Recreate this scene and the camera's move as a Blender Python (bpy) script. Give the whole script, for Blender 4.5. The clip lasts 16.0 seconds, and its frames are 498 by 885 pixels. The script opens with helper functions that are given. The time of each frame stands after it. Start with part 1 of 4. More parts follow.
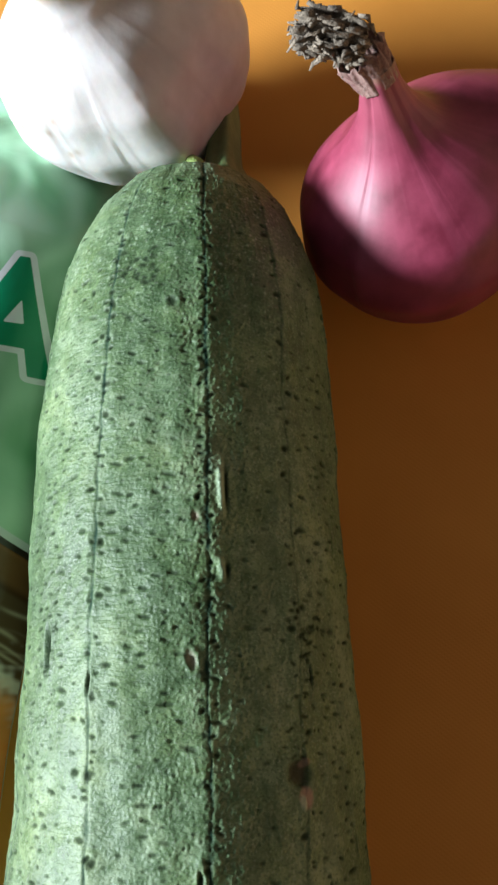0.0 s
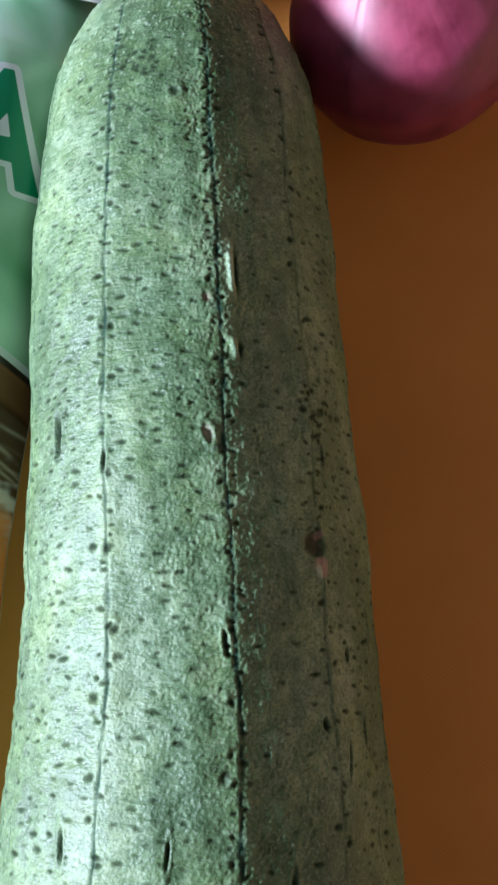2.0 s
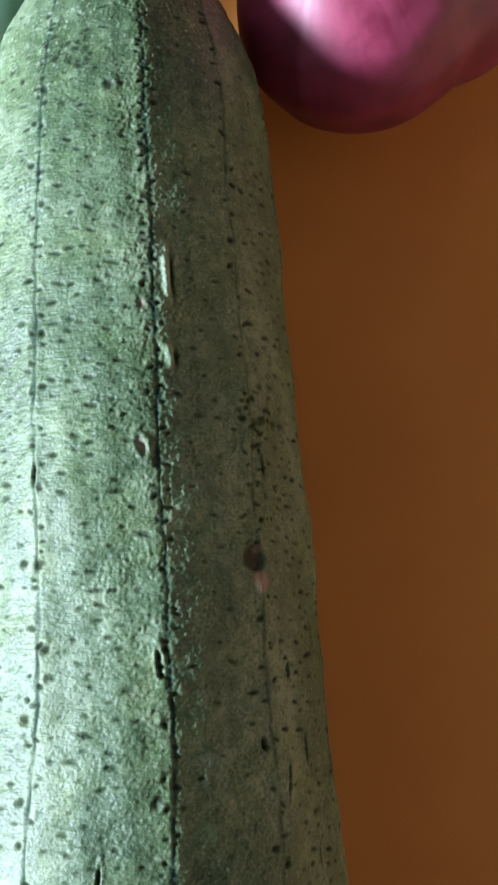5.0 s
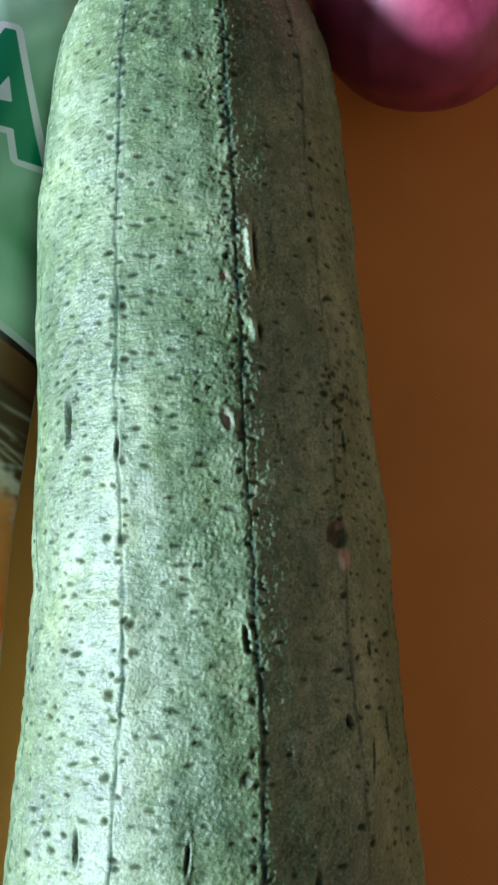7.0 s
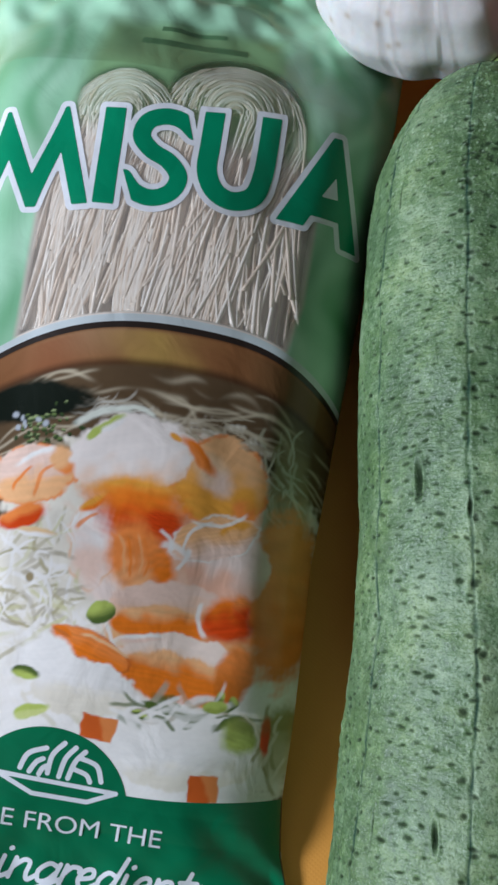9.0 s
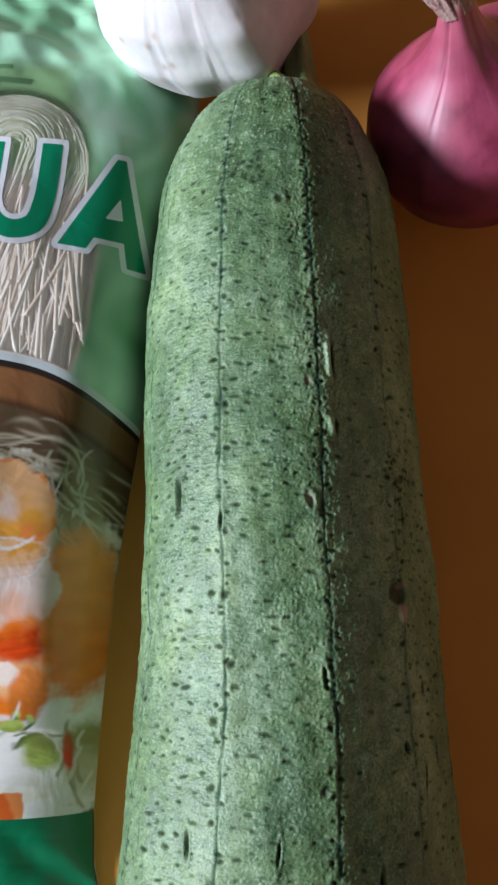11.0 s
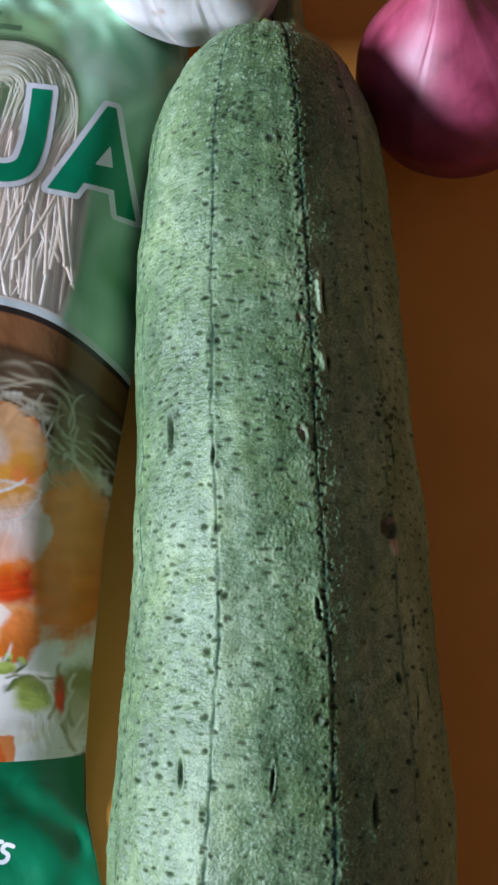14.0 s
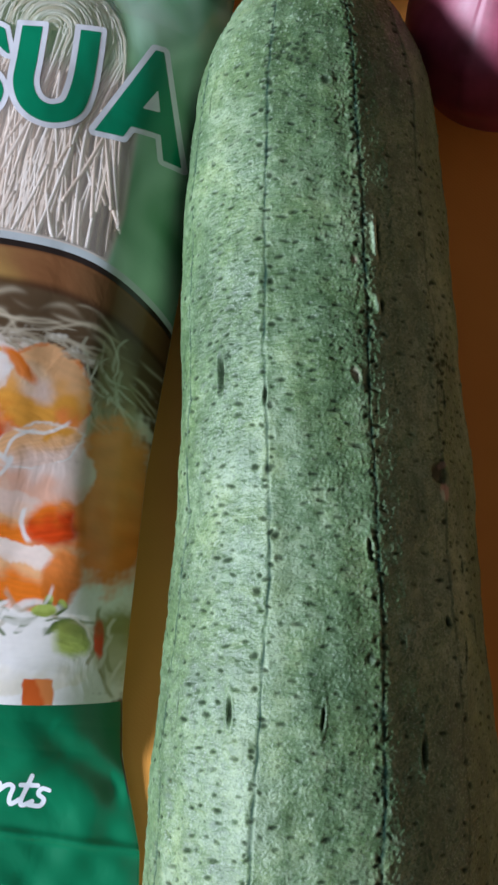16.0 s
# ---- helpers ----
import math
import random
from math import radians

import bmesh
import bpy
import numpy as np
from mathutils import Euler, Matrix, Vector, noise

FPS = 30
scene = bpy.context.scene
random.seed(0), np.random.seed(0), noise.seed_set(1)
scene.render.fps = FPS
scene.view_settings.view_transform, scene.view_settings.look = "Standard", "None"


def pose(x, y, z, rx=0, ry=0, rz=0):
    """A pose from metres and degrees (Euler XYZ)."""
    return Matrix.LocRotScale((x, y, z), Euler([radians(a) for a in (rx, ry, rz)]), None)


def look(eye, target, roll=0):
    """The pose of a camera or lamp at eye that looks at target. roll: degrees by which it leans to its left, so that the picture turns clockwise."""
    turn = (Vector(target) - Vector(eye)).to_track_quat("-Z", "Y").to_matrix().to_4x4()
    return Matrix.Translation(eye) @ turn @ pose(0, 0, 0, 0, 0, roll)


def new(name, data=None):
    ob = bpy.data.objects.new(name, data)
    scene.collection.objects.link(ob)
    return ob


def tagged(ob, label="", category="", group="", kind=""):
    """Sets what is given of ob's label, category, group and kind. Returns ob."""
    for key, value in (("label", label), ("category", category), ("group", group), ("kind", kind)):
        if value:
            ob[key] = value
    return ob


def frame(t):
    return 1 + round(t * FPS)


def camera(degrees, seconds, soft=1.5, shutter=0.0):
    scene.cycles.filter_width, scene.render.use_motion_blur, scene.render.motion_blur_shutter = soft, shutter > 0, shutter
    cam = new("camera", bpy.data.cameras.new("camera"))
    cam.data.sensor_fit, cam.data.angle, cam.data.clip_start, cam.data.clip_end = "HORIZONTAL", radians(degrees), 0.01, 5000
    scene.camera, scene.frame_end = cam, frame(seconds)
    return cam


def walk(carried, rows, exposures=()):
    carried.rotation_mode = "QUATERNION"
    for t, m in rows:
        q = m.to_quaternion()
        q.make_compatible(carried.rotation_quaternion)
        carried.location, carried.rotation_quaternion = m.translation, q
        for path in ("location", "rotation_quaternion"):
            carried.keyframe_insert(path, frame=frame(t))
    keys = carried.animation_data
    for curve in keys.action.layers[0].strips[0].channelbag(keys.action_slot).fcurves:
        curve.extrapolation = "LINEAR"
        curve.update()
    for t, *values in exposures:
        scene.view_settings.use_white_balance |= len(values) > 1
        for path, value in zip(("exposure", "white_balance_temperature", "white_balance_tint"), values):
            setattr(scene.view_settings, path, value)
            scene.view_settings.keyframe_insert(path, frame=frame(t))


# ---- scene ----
cam = camera(29.0, 16.0, soft=2.8)
METRES, EYE, TILT, LEAN, TURN = 0.29, 0.248, -75.0, 0.0, 0.0
ROWS = [
    (0.0, 0.0, 0.0, 0.0, 0.0, 0.0, -0.0),
    (0.5, -0.023, -0.0112, -0.0451, -1.94, -0.45, 0.59),
    (1.0, -0.026, -0.0243, -0.0919, -3.54, -1.54, 0.63),
    (1.5, -0.033, -0.0086, -0.1171, -4.04, -2.48, 0.59),
    (2.0, -0.0543, -0.0039, -0.1099, -4.16, -3.09, 0.51),
    (2.5, -0.0852, 0.0182, -0.0961, -4.44, -3.55, 0.27),
    (3.0, -0.0748, 0.0323, -0.0878, -4.61, -3.98, 0.26),
    (3.5, -0.0464, 0.021, -0.0864, -4.55, -4.27, 0.55),
    (4.0, -0.0264, 0.013, -0.0876, -4.65, -4.54, 0.69),
    (6.5, -0.0168, 0.0249, -0.0784, -4.89, -5.42, 1.06),
    (7.0, -0.0712, 0.0246, -0.0958, -4.8, -5.38, 0.31),
    (7.5, -0.1347, -0.008, -0.0736, -3.6, -4.82, -0.7),
    (8.0, -0.194, -0.0567, -0.0581, -3.38, -3.99, -2.15),
    (8.5, -0.2632, -0.0803, -0.0709, -2.45, -3.7, -3.01),
    (9.0, -0.3056, -0.082, -0.0745, -2.8, -3.39, -3.48),
    (9.5, -0.2267, -0.0949, -0.0682, -3.01, -2.97, -2.84),
    (10.0, -0.1351, -0.1124, -0.0441, -3.16, -3.12, -1.76),
    (12.5, -0.1238, -0.1024, -0.0827, -4.23, -3.97, -0.27),
    (13.0, -0.1243, -0.1036, -0.0947, -4.55, -3.87, -0.36),
    (13.5, -0.1278, -0.1251, -0.0875, -4.63, -3.66, -0.35),
    (14.0, -0.1344, -0.1144, -0.0936, -4.57, -3.97, -0.48),
    (14.5, -0.1393, -0.105, -0.1075, -4.36, -4.4, -0.75),
    (15.0, -0.1614, -0.1031, -0.1182, -4.34, -4.56, -1.15),
    (15.5, -0.1744, -0.1049, -0.1239, -4.45, -4.59, -1.48),
    (16.0, -0.1716, -0.109, -0.1312, -4.41, -4.63, -1.65),
]
# the clip's camera changes its exposure and white balance on the way: seconds, stops, kelvin, tint
LOOK = [(0.0, 0.25, 6300, 12), (1.5, 0.50, 5600, 21), (3.5, 0.52, 5600, 23), (6.5, 0.60, 5650, 25), (7.0, 0.54, 5550, 24), (7.5, 0.05, 5650, 20), (9.0, -0.76, 5950, 15),
        (9.5, -0.64, 6050, 16), (10.0, -0.28, 6150, 16), (12.5, -0.03, 5700, 21), (16.0, -0.17, 5850, 20)]
walk(cam, [(t, pose(0, 0, EYE, TILT, LEAN, TURN) @ pose(METRES * x, METRES * y, METRES * z, 90 + pitch, roll, yaw)) for t, x, y, z, yaw, pitch, roll in ROWS], LOOK)

# ---- world, window light ----
world = bpy.data.worlds.new("world")
scene.world = world
world.use_nodes = True
world.node_tree.nodes["Background"].inputs[0].default_value = (0.55, 0.7, 1.0, 1)
world.node_tree.nodes["Background"].inputs[1].default_value = 0.3
TABLE = 0.75            # height of the table over the floor
WIN = (-3.0, -0.35, 1.10, 1.30, 0.46)   # window: wall x, centre y, centre z, width, height
lamp = bpy.data.lights.new("window_light", "AREA")
lamp.shape, lamp.size, lamp.size_y, lamp.energy, lamp.color = "RECTANGLE", WIN[3], WIN[4], 325.0, (0.86, 0.95, 1.0)
new("window_light", lamp).matrix_world = look((WIN[0] - 0.05, WIN[1], WIN[2]), (0, WIN[1], WIN[2]))


# ---- materials ----
def material(name, rough=0.5, metal=0.0, spec=0.5):
    m = bpy.data.materials.new(name)
    m.use_nodes = True
    b = m.node_tree.nodes["Principled BSDF"]
    b.inputs["Roughness"].default_value, b.inputs["Metallic"].default_value = rough, metal
    b.inputs["Specular IOR Level"].default_value = spec
    return m, m.node_tree, b


def node(nt, kind, **values):
    n = nt.nodes.new(kind)
    for k, v in values.items():
        n.inputs[k.replace("_", " ")].default_value = v
    return n


def coords(nt, scale=(1, 1, 1)):
    c, mp = nt.nodes.new("ShaderNodeTexCoord"), nt.nodes.new("ShaderNodeMapping")
    mp.inputs["Scale"].default_value = scale
    nt.links.new(c.outputs["Object"], mp.inputs["Vector"])
    return mp.outputs["Vector"]


def noise_tex(nt, scale, detail=4.0, stretch=(1, 1, 1), rough=0.55, distort=0.0):
    n = node(nt, "ShaderNodeTexNoise", Scale=scale, Detail=detail, Roughness=rough, Distortion=distort)
    nt.links.new(coords(nt, stretch), n.inputs["Vector"])
    return n.outputs["Fac"]


def ramp(nt, fac, *stops):
    r = nt.nodes.new("ShaderNodeValToRGB")
    el = r.color_ramp.elements
    while len(el) < len(stops):
        el.new(0.5)
    for e, (p, c) in zip(el, stops):
        e.position, e.color = p, (*c, 1) if len(c) == 3 else c
    nt.links.new(fac, r.inputs["Fac"])
    return r.outputs["Color"]


def mix(nt, fac, a, b, mode="MIX"):
    n = nt.nodes.new("ShaderNodeMix")
    n.data_type, n.blend_type = "RGBA", mode
    for sock, v in ((n.inputs["Factor"], fac), (n.inputs["A"], a), (n.inputs["B"], b)):
        if isinstance(v, (int, float)):
            sock.default_value = v
        elif isinstance(v, tuple):
            sock.default_value = (*v, 1)
        else:
            nt.links.new(v, sock)
    return n.outputs["Result"]


def calc(nt, op, a, b=0.0):
    n = nt.nodes.new("ShaderNodeMath")
    n.operation = op
    for sock, v in zip(n.inputs, (a, b)):
        if isinstance(v, (int, float)):
            sock.default_value = v
        else:
            nt.links.new(v, sock)
    return n.outputs[0]


def bump(nt, b, height, strength, distance):
    n = node(nt, "ShaderNodeBump", Strength=strength, Distance=distance)
    nt.links.new(height, n.inputs["Height"])
    nt.links.new(n.outputs["Normal"], b.inputs["Normal"])
    return n


def attribute(nt, name):
    a = nt.nodes.new("ShaderNodeAttribute")
    a.attribute_name = name
    s = nt.nodes.new("ShaderNodeSeparateColor")
    nt.links.new(a.outputs["Color"], s.inputs["Color"])
    return a, s.outputs


def speckled(name, dark, light, scale, rough=0.6, relief=0.3, depth=0.001, stretch=(1, 1, 1), spec=0.5):
    m, nt, b = material(name, rough, 0, spec)
    f = noise_tex(nt, scale, 5, stretch)
    g = noise_tex(nt, scale * 7, 3, stretch)
    nt.links.new(ramp(nt, calc(nt, "ADD", calc(nt, "MULTIPLY", f, 0.7), calc(nt, "MULTIPLY", g, 0.3)), (0.32, dark), (0.68, light)), b.inputs["Base Color"])
    bump(nt, b, g, relief, depth)
    return m


def cloth_material():
    m, nt, b = material("orange_woven_cloth", 0.55, 0, 0.35)
    w1, w2 = nt.nodes.new("ShaderNodeTexWave"), nt.nodes.new("ShaderNodeTexWave")
    for w, d, ang in ((w1, "X", 38), (w2, "Y", 38)):
        w.bands_direction = d
        w.inputs["Scale"].default_value = 330.0
        w.inputs["Distortion"].default_value = 0.4
        c, mp = nt.nodes.new("ShaderNodeTexCoord"), nt.nodes.new("ShaderNodeMapping")
        mp.inputs["Rotation"].default_value = (0, 0, radians(ang))
        nt.links.new(c.outputs["Object"], mp.inputs["Vector"])
        nt.links.new(mp.outputs["Vector"], w.inputs["Vector"])
    weave = calc(nt, "MULTIPLY", w1.outputs["Fac"], w2.outputs["Fac"])
    broad = noise_tex(nt, 18, 3)
    col = ramp(nt, broad, (0.3, (0.77, 0.315, 0.052)), (0.7, (0.85, 0.370, 0.068)))
    nt.links.new(mix(nt, calc(nt, "MULTIPLY", weave, 0.04), col, (0.70, 0.40, 0.06)), b.inputs["Base Color"])
    bump(nt, b, calc(nt, "ADD", weave, calc(nt, "MULTIPLY", noise_tex(nt, 900, 3), 0.4)), 0.08, 0.0004)
    return m


def gourd_material():
    m, nt, b = material("gourd_skin", 0.5, 0, 0.60)
    a, (dark, brown, line) = attribute(nt, "mark")
    broad = noise_tex(nt, 55, 4, (1, 0.45, 1))
    mid = noise_tex(nt, 420, 5, (1, 1, 1))
    wrinkle = noise_tex(nt, 480, 2, (0.6, 1.8, 0.6), 0.5, 0.4)
    grain = noise_tex(nt, 1700, 3)
    col = ramp(nt, calc(nt, "ADD", calc(nt, "MULTIPLY", broad, 0.55), calc(nt, "MULTIPLY", mid, 0.45)),
               (0.38, (0.044, 0.090, 0.032)), (0.50, (0.098, 0.168, 0.072)), (0.62, (0.192, 0.268, 0.146)))
    warm = ramp(nt, noise_tex(nt, 95, 3), (0.42, (0, 0, 0)), (0.62, (1, 1, 1)))
    col = mix(nt, calc(nt, "MULTIPLY", warm, 0.40), col, mix(nt, 1.0, col, (1.02, 1.04, 0.60), "MULTIPLY"))
    col = mix(nt, calc(nt, "MULTIPLY", calc(nt, "GREATER_THAN", grain, 0.60), 0.40), col, (0.26, 0.33, 0.23))
    col = mix(nt, calc(nt, "MULTIPLY", calc(nt, "LESS_THAN", grain, 0.41), 0.45), col, (0.020, 0.045, 0.015))
    stain = ramp(nt, noise_tex(nt, 150, 4, (1, 0.6, 1)), (0.50, (0, 0, 0)), (0.66, (1, 1, 1)))
    col = mix(nt, calc(nt, "MULTIPLY", stain, 0.55), col, (0.050, 0.098, 0.034))
    col = mix(nt, line, col, (0.009, 0.034, 0.024))
    col = mix(nt, dark, col, (0.012, 0.022, 0.009))
    col = mix(nt, brown, col, (0.28, 0.190, 0.135))
    col = mix(nt, a.outputs["Alpha"], col, (0.34, 0.45, 0.30))
    nt.links.new(col, b.inputs["Base Color"])
    pitted = calc(nt, "MAXIMUM", dark, line)
    nt.links.new(calc(nt, "ADD", calc(nt, "ADD", calc(nt, "MULTIPLY", mid, 0.25), 0.40), calc(nt, "MULTIPLY", pitted, 0.3)), b.inputs["Roughness"])
    nt.links.new(calc(nt, "SUBTRACT", 0.48, calc(nt, "MULTIPLY", pitted, 0.4)), b.inputs["Specular IOR Level"])
    h = calc(nt, "ADD", calc(nt, "MULTIPLY", wrinkle, 1.1), calc(nt, "MULTIPLY", grain, 0.65))
    bump(nt, b, h, 0.46, 0.0006)
    return m


def garlic_material():
    m, nt, b = material("garlic_skin", 0.42, 0, 0.45)
    a, (streak, stain, _) = attribute(nt, "mark")
    f = noise_tex(nt, 120, 4)
    col = ramp(nt, f, (0.3, (0.57, 0.53, 0.51)), (0.7, (0.69, 0.66, 0.64)))
    col = mix(nt, calc(nt, "MULTIPLY", streak, 0.32), col, (0.47, 0.39, 0.37))
    col = mix(nt, stain, col, (0.36, 0.23, 0.13))
    nt.links.new(col, b.inputs["Base Color"])
    b.inputs["Subsurface Weight"].default_value = 0.55
    b.inputs["Subsurface Radius"].default_value = (0.012, 0.007, 0.005)
    bump(nt, b, calc(nt, "ADD", f, calc(nt, "MULTIPLY", noise_tex(nt, 900, 3), 0.3)), 0.15, 0.0008)
    return m


def onion_material():
    m, nt, b = material("red_onion_skin", 0.4, 0, 0.55)
    a, (streak, pale, dry) = attribute(nt, "mark")
    f = noise_tex(nt, 90, 5)
    col = ramp(nt, f, (0.30, (0.15, 0.012, 0.032)), (0.70, (0.34, 0.050, 0.100)))
    col = mix(nt, calc(nt, "MULTIPLY", streak, 0.14), col, (0.40, 0.09, 0.150))
    col = mix(nt, pale, col, (0.46, 0.13, 0.17))
    col = mix(nt, dry, col, (0.30, 0.18, 0.12))
    nt.links.new(col, b.inputs["Base Color"])
    nt.links.new(calc(nt, "ADD", calc(nt, "MULTIPLY", f, 0.25), 0.38), b.inputs["Roughness"])
    bump(nt, b, calc(nt, "ADD", calc(nt, "MULTIPLY", streak, 0.6), calc(nt, "MULTIPLY", noise_tex(nt, 1400, 3), 0.35)), 0.16, 0.0004)
    b.inputs["Coat Weight"].default_value, b.inputs["Coat Roughness"].default_value = 0.06, 0.45
    return m


def film_material():
    m, nt, b = material("printed_plastic_film", 0.22, 0, 0.32)
    a = nt.nodes.new("ShaderNodeAttribute")
    a.attribute_name = "print"
    nt.links.new(a.outputs["Color"], b.inputs["Base Color"])
    bump(nt, b, noise_tex(nt, 70, 3, (1, 1, 1), 0.5, 1.0), 0.10, 0.004)
    clear = nt.nodes.new("ShaderNodeBsdfTransparent")
    clear.inputs["Color"].default_value = (0.97, 0.98, 0.97, 1)
    gloss = nt.nodes.new("ShaderNodeBsdfGlossy")
    gloss.inputs["Roughness"].default_value = 0.22
    thin = nt.nodes.new("ShaderNodeMixShader")
    thin.inputs[0].default_value = 0.05
    nt.links.new(clear.outputs[0], thin.inputs[1])
    nt.links.new(gloss.outputs[0], thin.inputs[2])
    both = nt.nodes.new("ShaderNodeMixShader")
    nt.links.new(a.outputs["Alpha"], both.inputs[0])
    nt.links.new(thin.outputs[0], both.inputs[1])
    nt.links.new(b.outputs[0], both.inputs[2])
    nt.links.new(both.outputs[0], nt.nodes["Material Output"].inputs["Surface"])
    return m


def ink(name, colour, rough=0.3):
    m, nt, b = material(name, rough, 0, 0.5)
    f = noise_tex(nt, 160, 3)
    nt.links.new(ramp(nt, f, (0.3, tuple(c * 0.92 for c in colour)), (0.7, colour)), b.inputs["Base Color"])
    bump(nt, b, noise_tex(nt, 70, 3, (1, 1, 1), 0.5, 1.0), 0.10, 0.004)
    return m


CLOTH, GOURD, GARLIC, ONION, FILM = cloth_material(), gourd_material(), garlic_material(), onion_material(), film_material()
STEM = speckled("gourd_stem", (0.06, 0.10, 0.03), (0.16, 0.22, 0.08), 150, 0.6, 0.4, 0.0006, (1, 0.3, 1))
STEM_PALE = speckled("stem_scar", (0.25, 0.38, 0.10), (0.40, 0.52, 0.18), 300, 0.5)
DRY = speckled("dry_onion_tip", (0.020, 0.014, 0.009), (0.38, 0.31, 0.23), 260, 0.85, 0.7, 0.001)
HUSK = speckled("dry_onion_husk", (0.16, 0.05, 0.05), (0.46, 0.33, 0.27), 200, 0.7, 0.5, 0.0008)
STALK = speckled("garlic_stalk", (0.32, 0.20, 0.11), (0.62, 0.50, 0.36), 300, 0.8, 0.5, 0.0008)
NOODLE = speckled("wheat_noodle", (0.74, 0.63, 0.55), (0.94, 0.88, 0.82), 220, 0.55, 0.2, 0.0003)
NOODLE_DEEP = speckled("packed_noodles", (0.60, 0.46, 0.36), (0.84, 0.71, 0.59), 260, 0.6, 0.3, 0.0005, (3, 0.2, 1))
_nt = NOODLE.node_tree
_b = next(n for n in _nt.nodes if n.type == "BSDF_PRINCIPLED")
_g = _nt.nodes.new("ShaderNodeNewGeometry")
_from = _b.inputs["Base Color"].links[0].from_socket
_nt.links.new(mix(_nt, ramp(_nt, _g.outputs["Random Per Island"], (0.15, (0, 0, 0)), (0.9, (1, 1, 1))), mix(_nt, 1.0, _from, (0.90, 0.81, 0.73), "MULTIPLY"), mix(_nt, 0.55, _from, (0.93, 0.87, 0.82))), _b.inputs["Base Color"])
WHITE_INK, GREEN_INK, BAND_INK = ink("white_ink", (0.80, 0.80, 0.83)), ink("green_ink", (0.003, 0.25, 0.115)), ink("band_ink", (0.003, 0.160, 0.066))
RIM_INK, DARK_INK = ink("silver_ink", (0.62, 0.66, 0.66)), ink("dark_ink", (0.03, 0.02, 0.016))
PALE_INK, GREY_INK = ink("pale_ink", (0.62, 0.76, 0.66)), ink("grey_green_ink", (0.085, 0.19, 0.085))
# unseen room: bright east wall bounces light, other walls and ceiling kept dark
WALL_BOUNCE = speckled("bounce_wall", (0.70, 0.455, 0.285), (0.77, 0.51, 0.33), 6, 0.9)
WALL = speckled("dim_wall", (0.10, 0.068, 0.045), (0.13, 0.09, 0.06), 6, 0.9)
CEILING = speckled("dim_ceiling", (0.045, 0.042, 0.04), (0.06, 0.056, 0.053), 6, 0.9)
WOOD = speckled("table_wood", (0.16, 0.09, 0.045), (0.27, 0.16, 0.08), 14, 0.5, 0.2, 0.001, (1, 8, 1))


# ---- mesh helpers ----
def part(name, bm, mat, parent=None, label="", smooth=True):
    me = bpy.data.meshes.new(name)
    bm.to_mesh(me)
    bm.free()
    return link(name, me, mat, parent, label, smooth)


def link(name, me, mat, parent=None, label="", smooth=True):
    me.materials.append(mat)
    me.polygons.foreach_set("use_smooth", [smooth] * len(me.polygons))
    ob = new(name, me)
    if parent:
        ob.parent = parent
    return tagged(ob, label) if label else ob


def raw(name, verts, faces):
    me = bpy.data.meshes.new(name)
    me.from_pydata(verts, [], faces)
    me.update()
    return me


def grid_mesh(name, P, wrap=False):
    """P: rows x columns x 3 places; wrap joins the last column to the first."""
    nr, nc = P.shape[:2]
    i = np.arange(nr * nc).reshape(nr, nc)
    j = np.concatenate([i, i[:, :1]], 1) if wrap else i
    q = np.stack([j[:-1, :-1], j[:-1, 1:], j[1:, 1:], j[1:, :-1]], -1).reshape(-1, 4)
    me = bpy.data.meshes.new(name)
    me.vertices.add(nr * nc)
    me.vertices.foreach_set("co", P.reshape(-1).astype(np.float32))
    me.loops.add(q.size)
    me.loops.foreach_set("vertex_index", q.reshape(-1).astype(np.int32))
    me.polygons.add(len(q))
    me.polygons.foreach_set("loop_start", np.arange(0, q.size, 4, dtype=np.int32))
    me.update(calc_edges=True)
    me.validate()
    return me


def colours(me, name, C):
    a = me.attributes.new(name, "FLOAT_COLOR", "POINT")
    a.data.foreach_set("color", np.ascontiguousarray(C.reshape(-1, 4), dtype=np.float32).reshape(-1))


def box(bm, lo, hi):
    m = Matrix.Translation([(a + b) / 2 for a, b in zip(lo, hi)]) @ Matrix.Diagonal([b - a for a, b in zip(lo, hi)] + [1])
    return bmesh.ops.create_cube(bm, size=1, matrix=m)


def tube_arrays(path, radii, sides=6):
    """Verts and faces of a closed-ended tube along path."""
    path = np.asarray(path, float)
    tang = np.gradient(path, axis=0)
    tang /= np.linalg.norm(tang, axis=1)[:, None] + 1e-12
    ref = np.where(np.abs(tang[:, 2:3]) > 0.9, np.array([[1.0, 0, 0]]), np.array([[0, 0, 1.0]]))
    a = np.cross(tang, ref)
    a /= np.maximum(np.linalg.norm(a, axis=1), 1e-9)[:, None]
    b = np.cross(tang, a)
    ang = np.linspace(0, 2 * np.pi, sides, endpoint=False)
    ring = path[:, None] + np.asarray(radii)[:, None, None] * (np.cos(ang)[None, :, None] * a[:, None] + np.sin(ang)[None, :, None] * b[:, None])
    n = len(path)
    f = [[r * sides + s, r * sides + (s + 1) % sides, (r + 1) * sides + (s + 1) % sides, (r + 1) * sides + s] for r in range(n - 1) for s in range(sides)]
    f += [list(range(sides))[::-1], list(range((n - 1) * sides, n * sides))]
    return ring.reshape(-1, 3), f


def bundle(name, tubes):
    vs, fs, k = [], [], 0
    for v, f in tubes:
        vs.append(v)
        fs += [[i + k for i in q] for q in f]
        k += len(v)
    return raw(name, np.concatenate(vs).tolist(), fs)


rng = np.random.default_rng(7)


